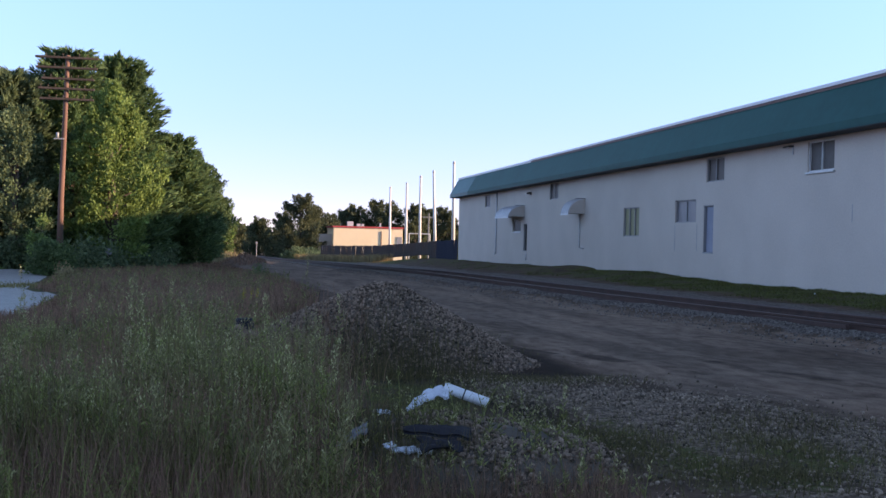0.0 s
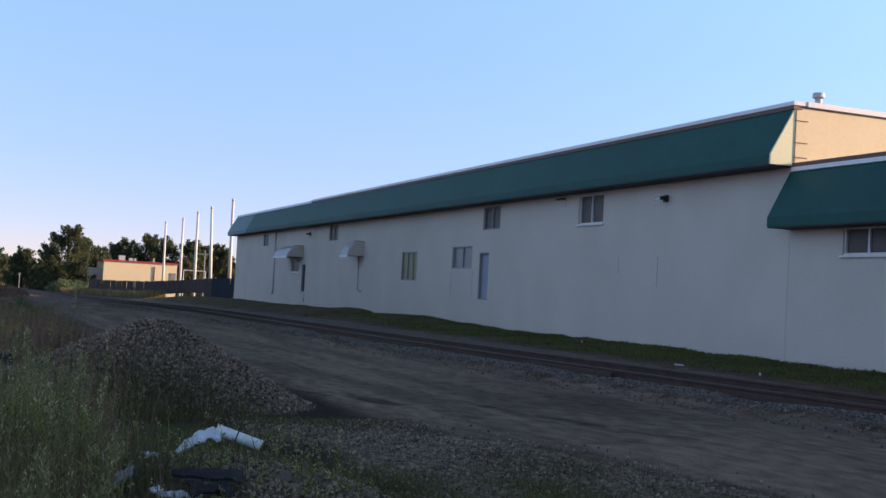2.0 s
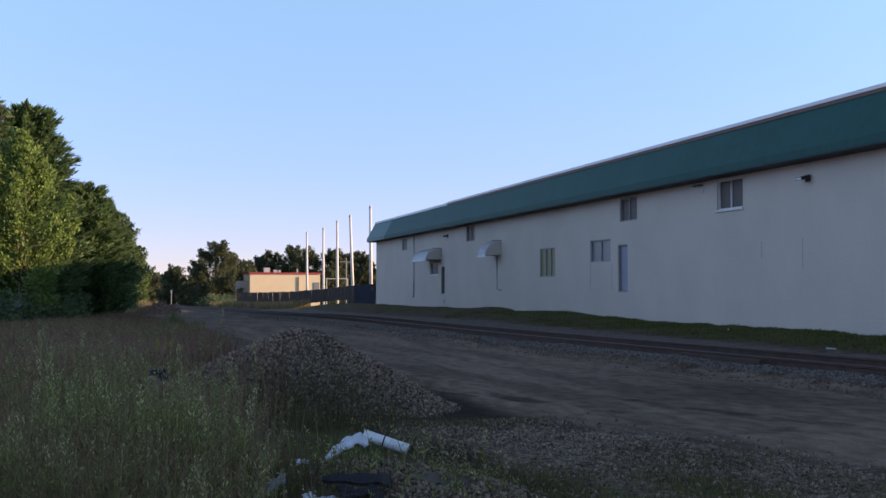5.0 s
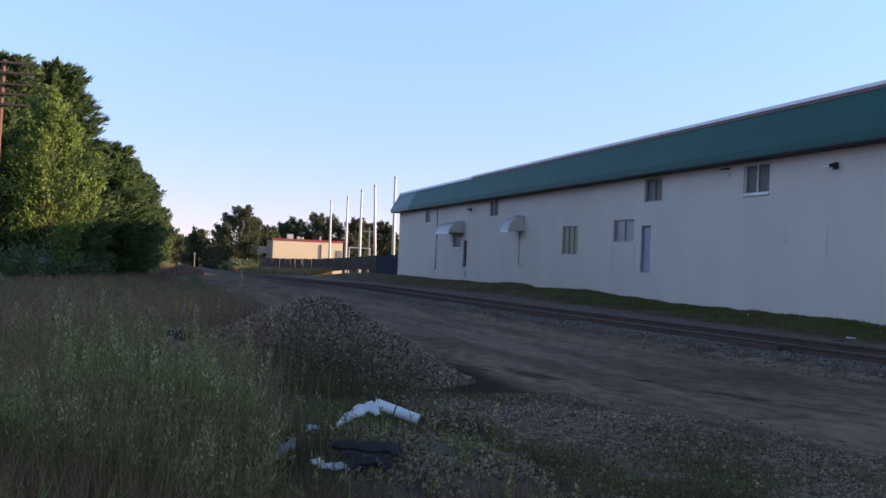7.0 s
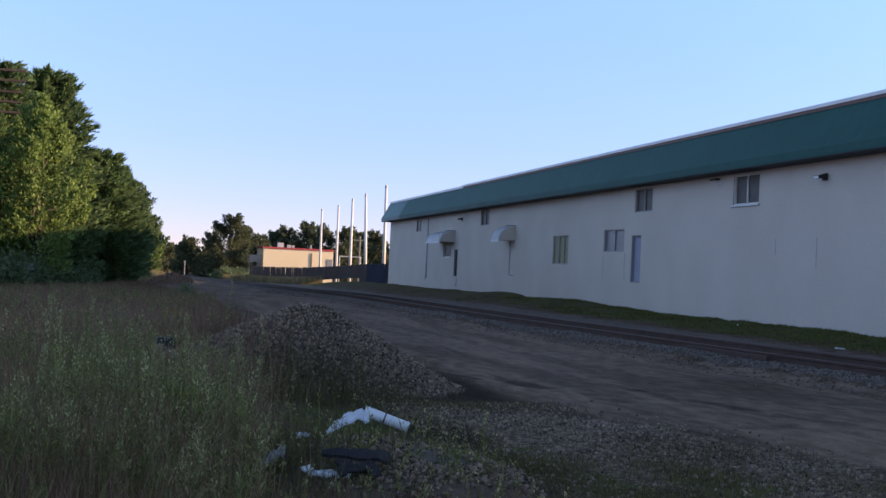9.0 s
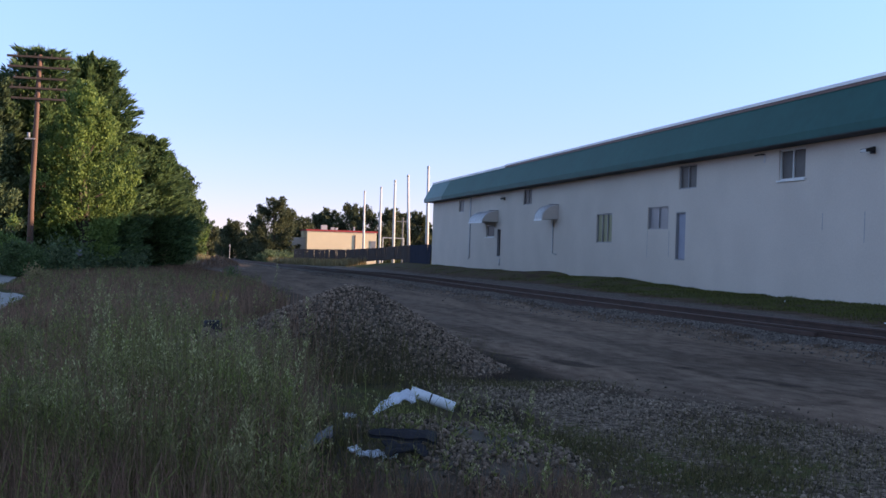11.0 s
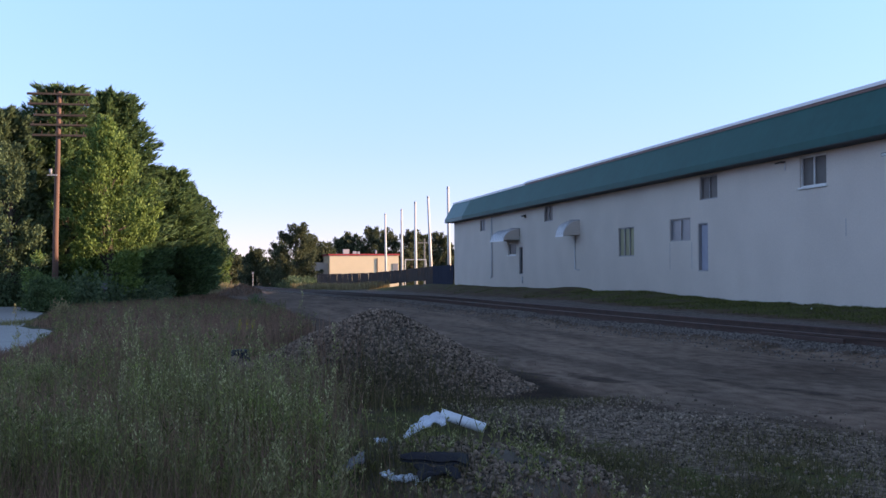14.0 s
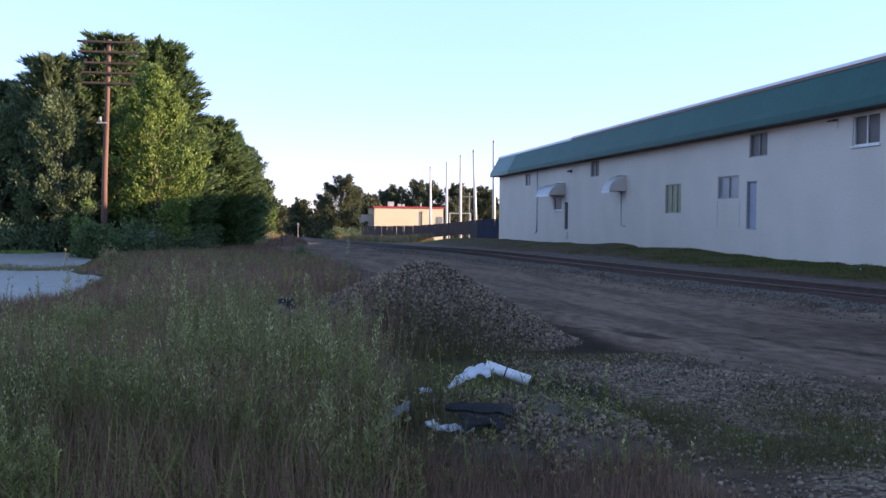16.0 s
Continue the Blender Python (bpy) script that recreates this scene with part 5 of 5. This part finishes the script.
stuff("dry_grass_near", blades(n, x, y, h, rng.uniform(0.003, 0.006, n), 0.5), "brown_grass", "dry reddish-brown grass among the weeds", "grass")
# tall thin grass in stands
n = 11000
x, y = in_field(n, 6.6, 16, 1.1)
k = clumpy(x, y, 0.75) + 0.2 * clumpy(x + 1.3, y, 2.0) > 0.62 - 0.12 * rng.random(n)
x, y = x[k], y[k]
n = len(x)
h = (0.40 + 0.55 * rng.random(n)) * (0.35 + 0.75 * clumpy(x, y, 0.75)) * sideways(x, y) * np.interp(y, [6, 9], [0.65, 1.0])
stuff("reed_grass", blades(n, x, y, h, rng.uniform(0.003, 0.006, n), 0.22), "grass_green", "tall thin green grass in dense stands", "grass")
# brown field farther back
n = 60000
x, y = in_field(n, 17, 62, 1.2)
h = (0.30 + 0.34 * rng.random(n) + 0.12 * clumpy(x, y, 0.35)) * (0.5 + 0.5 * smooth(x / y, -0.125, -0.07)) * np.interp(y, [17, 28, 45, 62], [1.0, 0.7, 0.5, 0.35])
stuff("dry_grass_field", blades(n, x, y, h, rng.uniform(0.008, 0.02, n), 0.45), "dry_grass", "field of dry reddish-brown grass", "grass")
n = 16000
y = 60 + 45 * rng.random(n)
x = -4.5 + (edge_x(y) + 4.5) * rng.random(n)
stuff("dry_grass_far", blades(n, x, y, 0.1 + 0.2 * rng.random(n), np.full(n, 0.03), 0.4), "dry_grass", "dry brown grass along the far road", "grass")
# green and dry growth on the near foot of the gravel heap
n = 5200
x, y = 1.7 + 0.75 * rng.normal(size=n), 13.5 + 0.55 * rng.normal(size=n)
k = x < 3.3
x, y = x[k], y[k]
n = len(x)
stuff("heap_foot_grass", blades(n, x, y, 0.06 + 0.26 * rng.random(n) ** 1.6, rng.uniform(0.004, 0.007, n), 0.5, z=land(x, y) + pile_h(x, y) - 0.02), "moss_grass", "rank grass at the foot of the gravel heap", "grass")
n = 3600
x, y = 1.05 + 0.35 * rng.normal(size=n), 7.9 + 0.65 * rng.normal(size=n)
stuff("rubbish_grass", blades(n, x, y, 0.04 + 0.2 * rng.random(n) ** 1.8, rng.uniform(0.003, 0.006, n), 0.6, z=land(x, y) + rub_h(x, y) - 0.03), "moss_grass", "low dark grass among the rubbish", "grass")
# dry fringe at the bottom of the rubble heap
n = 9000
x, y = rng.uniform(0.4, 2.5, n), 4.6 + 2.9 * rng.random(n) ** 1.2
stuff("dry_fringe", blades(n, x, y, 0.05 + 0.15 * rng.random(n), rng.uniform(0.003, 0.006, n), 0.6), "dry_grass", "dry brown grass before the rubble", "grass")
n = 170
x, y = rng.uniform(0.9, 2.6, n), rng.uniform(6.3, 9.4, n)
st, lf, hd = stalks(x, y, 0.06 + 0.32 * rng.random(n) ** 2, 0.2, 16, 0.045, 6, 0.02, z=land(x, y) + rub_h(x, y) - 0.03)
stuff("rubble_weeds", joined([st, lf]), "weed_green", "small green weeds on the rubble")
stuff("rubble_weed_heads", hd, "weed_pale", "pale heads of small weeds")
# low leafy weeds in front
n = 1300
y = 4.6 + 4.2 * rng.random(n)
x = -0.24 * y - 0.5 + (0.9 + 0.24 * y + 0.5) * rng.random(n)
st, lf = stalks(x, y, (0.10 + 0.34 * rng.random(n) ** 1.6) * (0.5 + clumpy(x, y, 1.0)), 0.2, 34, 0.034)
stuff("low_weeds", joined([st, lf]), "weed_green", "low leafy green weeds")
# thin grass growing across the paved lot, and a sunlit strip behind it
n = 5000
x = rng.uniform(-9.5, -4.6, n)
y = 36.5 + 0.25 * (x + 5) + rng.normal(size=n) * 0.8
stuff("lot_grass", blades(n, x, y, 0.03 + 0.1 * rng.random(n), rng.uniform(0.01, 0.02, n), 0.6), "grass_green", "thin grass across the paved lot", "grass")
n = 3500
x, y = rng.uniform(-12.5, -8.6, n), rng.uniform(50.5, 54.0, n)
stuff("lot_turf", blades(n, x, y, 0.05 + 0.12 * rng.random(n), rng.uniform(0.015, 0.03, n), 0.6), "leaf_bright", "yellow-green turf behind the paved lot", "grass")
# dry stems on the flank of the gravel heap
n = 900
x, y = 1.25 + 0.35 * rng.normal(size=n), 14.0 + 0.8 * rng.normal(size=n)
stuff("heap_grass", blades(n, x, y, 0.12 + 0.4 * rng.random(n), rng.uniform(0.004, 0.007, n), 0.5, z=land(x, y) + pile_h(x, y) - 0.03), "dry_grass", "dry stems on the flank of the heap", "grass")
n = 1600
x, y = disc(n, 2.3, 87, 1.9, 3.4)
stuff("mound_grass", blades(n, x, y, 0.08 + 0.25 * rng.random(n), np.full(n, 0.035), 0.6, z=land(x, y) + dirt_h(x, y) - 0.03), "dry_grass", "sparse dry grass on the earth heap", "grass")
# low turf patches on the gravel and verge
def patch(n, cx, cy, sx, sy):
    return cx + rng.normal(size=n) * sx, cy + rng.normal(size=n) * sy
P = [patch(4600, 3.0, 8.6, 0.34, 0.75), patch(1800, 3.6, 7.1, 0.35, 0.35), patch(4200, 2.2, 11.3, 0.6, 0.8), patch(2600, 3.6, 12.9, 0.6, 0.3), patch(2200, 4.3, 8.3, 0.3, 0.5), patch(2600, 4.1, 19.0, 0.35, 1.6), patch(1500, 5.0, 9.6, 0.5, 0.35), patch(1500, 3.6, 7.2, 0.5, 0.4), patch(1200, 5.4, 7.8, 0.4, 0.5)]
x, y = np.concatenate([p[0] for p in P]), np.concatenate([p[1] for p in P])
n = len(x)
stuff("low_grass", blades(n, x, y, 0.03 + 0.07 * rng.random(n) ** 1.5, rng.uniform(0.004, 0.008, n), 0.9), "moss_grass", "low grass tufts on the gravel", "grass")
# bright verge along the wall
n = 70000
y = 16 + 82 * rng.random(n) ** 1.25
x = 20.45 - 4.2 * rng.random(n) ** 1.3
k = (x - track_x(y) > 3.0) & (x > 16.2 + 0.5 * np.sin(y * 0.7)) & (clumpy(x, y, 0.5) + 0.5 * rng.random(n) > np.interp(y, [20, 50, 60, 66, 97], [0.45, 0.62, 0.9, 1.2, 1.25]))
x, y = x[k], y[k]
n = len(x)
stuff("verge_grass", blades(n, x, y, 0.03 + 0.07 * rng.random(n), rng.uniform(0.012, 0.03, n), 0.8), "verge_green", "short bright green turf along the wall", "grass")
# straw-coloured grass in the sun before the fence
n = 7000
y = 118 + 40 * rng.random(n)
x = np.interp(y, [97, 113, 126, 140, 153, 170], [20.5, 19.4, 17.7, 15.8, 14.1, 12]) - 0.3 - 2.2 * rng.random(n)
stuff("straw_grass", blades(n, x, y, 0.3 + 0.6 * rng.random(n), np.full(n, 0.05), 0.5), "straw", "straw-coloured grass along the fence", "grass")
n = 5000
y = 88 + 70 * rng.random(n)
x = np.interp(y, [88, 110, 150], [0.6, 1.4, 2.6]) + rng.normal(size=n) * 0.5
stuff("roadside_grass", blades(n, x, y, 0.15 + 0.4 * rng.random(n), np.full(n, 0.05), 0.5), "straw", "yellow grass along the far roadside", "grass")

# a black bucket and a dead branch on the overgrown heap
bk = tagged(empty("black_bucket", 0.42, 14.3, float(land(0.42, 14.3) + back_h(0.42, 14.3)) - 0.14), "black plastic bucket upside down on the overgrown heap", "bucket")
part("shell", tube(bmesh.new(), [(0, 0, 0), (0, 0, 0.03), (0, 0, 0.031), (0, 0, 0.24), (0, 0, 0.26)], [0.145, 0.145, 0.135, 0.105, 0.095], 16), "tarp_black", bk)
part("handle", tube(bmesh.new(), [(0.14, 0, 0.03), (0.17, -0.08, 0.06), (0.10, -0.17, 0.02), (-0.02, -0.18, 0.01)], 0.005, 5), "transformer_grey", bk, "thin wire handle")
br = tagged(empty("dead_branch", 0.9, 13.4, float(land(0.9, 13.4))), "bare grey dead branch in the weeds", "branch")
part("limb", tube(bmesh.new(), [(-0.5, 0.1, 0.75), (-0.1, 0.0, 0.55), (0.35, -0.1, 0.22), (0.6, -0.2, 0.0)], [0.006, 0.012, 0.018, 0.022], 6), "straw", br)
part("twig", tube(bmesh.new(), [(-0.1, 0.0, 0.55), (-0.25, 0.1, 0.78), (-0.28, 0.15, 0.92)], [0.008, 0.005, 0.003], 5), "straw", br)
part("twig", tube(bmesh.new(), [(0.35, -0.1, 0.22), (0.25, -0.2, 0.48), (0.28, -0.22, 0.62)], [0.009, 0.005, 0.003], 5), "straw", br)

# distant pole and pipe frame behind the fence
up = tagged(empty("utility_pole", 37.2, 200, float(land(37.2, 200))), "distant utility pole before the trees", "utility pole")
part("shaft", tube(bmesh.new(), [(0, 0, 0), (0, 0, 8.2)], [0.16, 0.12], 8), "slab_pale", up)
boxed("crossarm", (-1.1, -0.08, 7.4), (1.1, 0.08, 7.6), "slab_pale", up)
fr = tagged(empty("pipe_frame", 29.4, 165, float(land(29.4, 165))), "plain grey pipe frame behind the fence", "frame")
for x in (-1.5, 1.5):
    part("post", tube(bmesh.new(), [(x, 0, -0.1), (x, 0, 4.0)], 0.07, 8), "unit_grey", fr)
part("bar", tube(bmesh.new(), [(-1.55, 0, 3.95), (1.55, 0, 3.95)], 0.07, 8), "unit_grey", fr)

n = 1500
x, y = 1.2 + rng.normal(size=n) * 0.7, 109 + rng.normal(size=n) * 3.5
stuff("sunlit_grass", blades(n, x, y, 0.4 + 0.7 * rng.random(n), np.full(n, 0.05), 0.5), "straw", "sunlit straw-coloured grass by the far road", "grass")

# olive and green weeds scattered through the dry field
x, y = in_field(1500, 15, 46, 1.1)
k = clumpy(x, y, 0.45) > 0.5
x, y = x[k], y[k]
st, lf, hd = stalks(x, y, (0.35 + 0.4 * rng.random(len(x))) * (0.55 + 0.45 * smooth(x / y, -0.125, -0.07)) * np.interp(y, [15, 46], [1.1, 0.75]), 0.1, 18, 0.10, 8, 0.035)
stuff("field_weeds", lf, "weed_green", "olive-green weeds in the dry field")
stuff("field_weed_stems", joined([st, hd]), "weed_stem", "dry stems and seed heads in the field")
bush(1.85, 45.0, 0.62, 0.3, "leaf_mid", "small green shrub at the edge of the field", 14, 50, 0.09)
bush(-4.6, 41.0, 0.5, 0.35, "straw", "pale dry tuft at the edge of the paved lot", 10, 40, 0.12)

# single tall stalks that stand out
def weed_stalk(x, y, h, key, label):
    t = tagged(empty("weed_stalk", x, y, float(land(x, y))), label, "weed", "tall weed stalks")
    st, lf, hd = stalks(np.zeros(1), np.zeros(1), np.array([h]), 0.05, 40, 0.07, 44, 0.02, z=np.zeros(1))
    link_mesh("stem", *st, "weed_stem", t)
    link_mesh("foliage", *lf, "weed_green", t)["kind"] = "stuff"
    link_mesh("flower_spike", *hd, key, t)["kind"] = "stuff"
for x, y, h in ((1.12, 14.0, 1.42), (1.35, 12.2, 0.95), (0.55, 8.0, 0.72), (-0.1, 9.2, 0.9), (-0.6, 10.5, 1.0), (0.1, 11.4, 1.0), (0.9, 10.2, 0.85), (-1.2, 12.0, 0.95), (2.75, 8.9, 0.42), (-0.4, 7.2, 0.62), (0.4, 6.8, 0.5), (-1.6, 14.0, 0.9)):
    weed_stalk(x, y, h, "weed_pale", "tall weed stalk with a pale seed spike")
stand = np.random.default_rng(31)
for k in range(36):
    y = 7.2 + 7.5 * stand.random()
    x = -0.16 * y + (0.8 + 0.16 * y) * stand.random()
    weed_stalk(x, y, (0.42 + 0.05 * y) * stand.uniform(0.75, 1.15), ("weed_pale", "weed_stem", "weed_grey")[k % 3], ("tall weed stalk with a pale seed spike", "tall weed stalk with a dry brown spike", "tall weed stalk with a grey-green spike")[k % 3])
for x, y in ((0.62, 18.0), (0.70, 18.3), (0.5, 17.8)):
    weed_stalk(x, y, 0.75, "petal_yellow", "yellow-flowering weed in the dry grass")
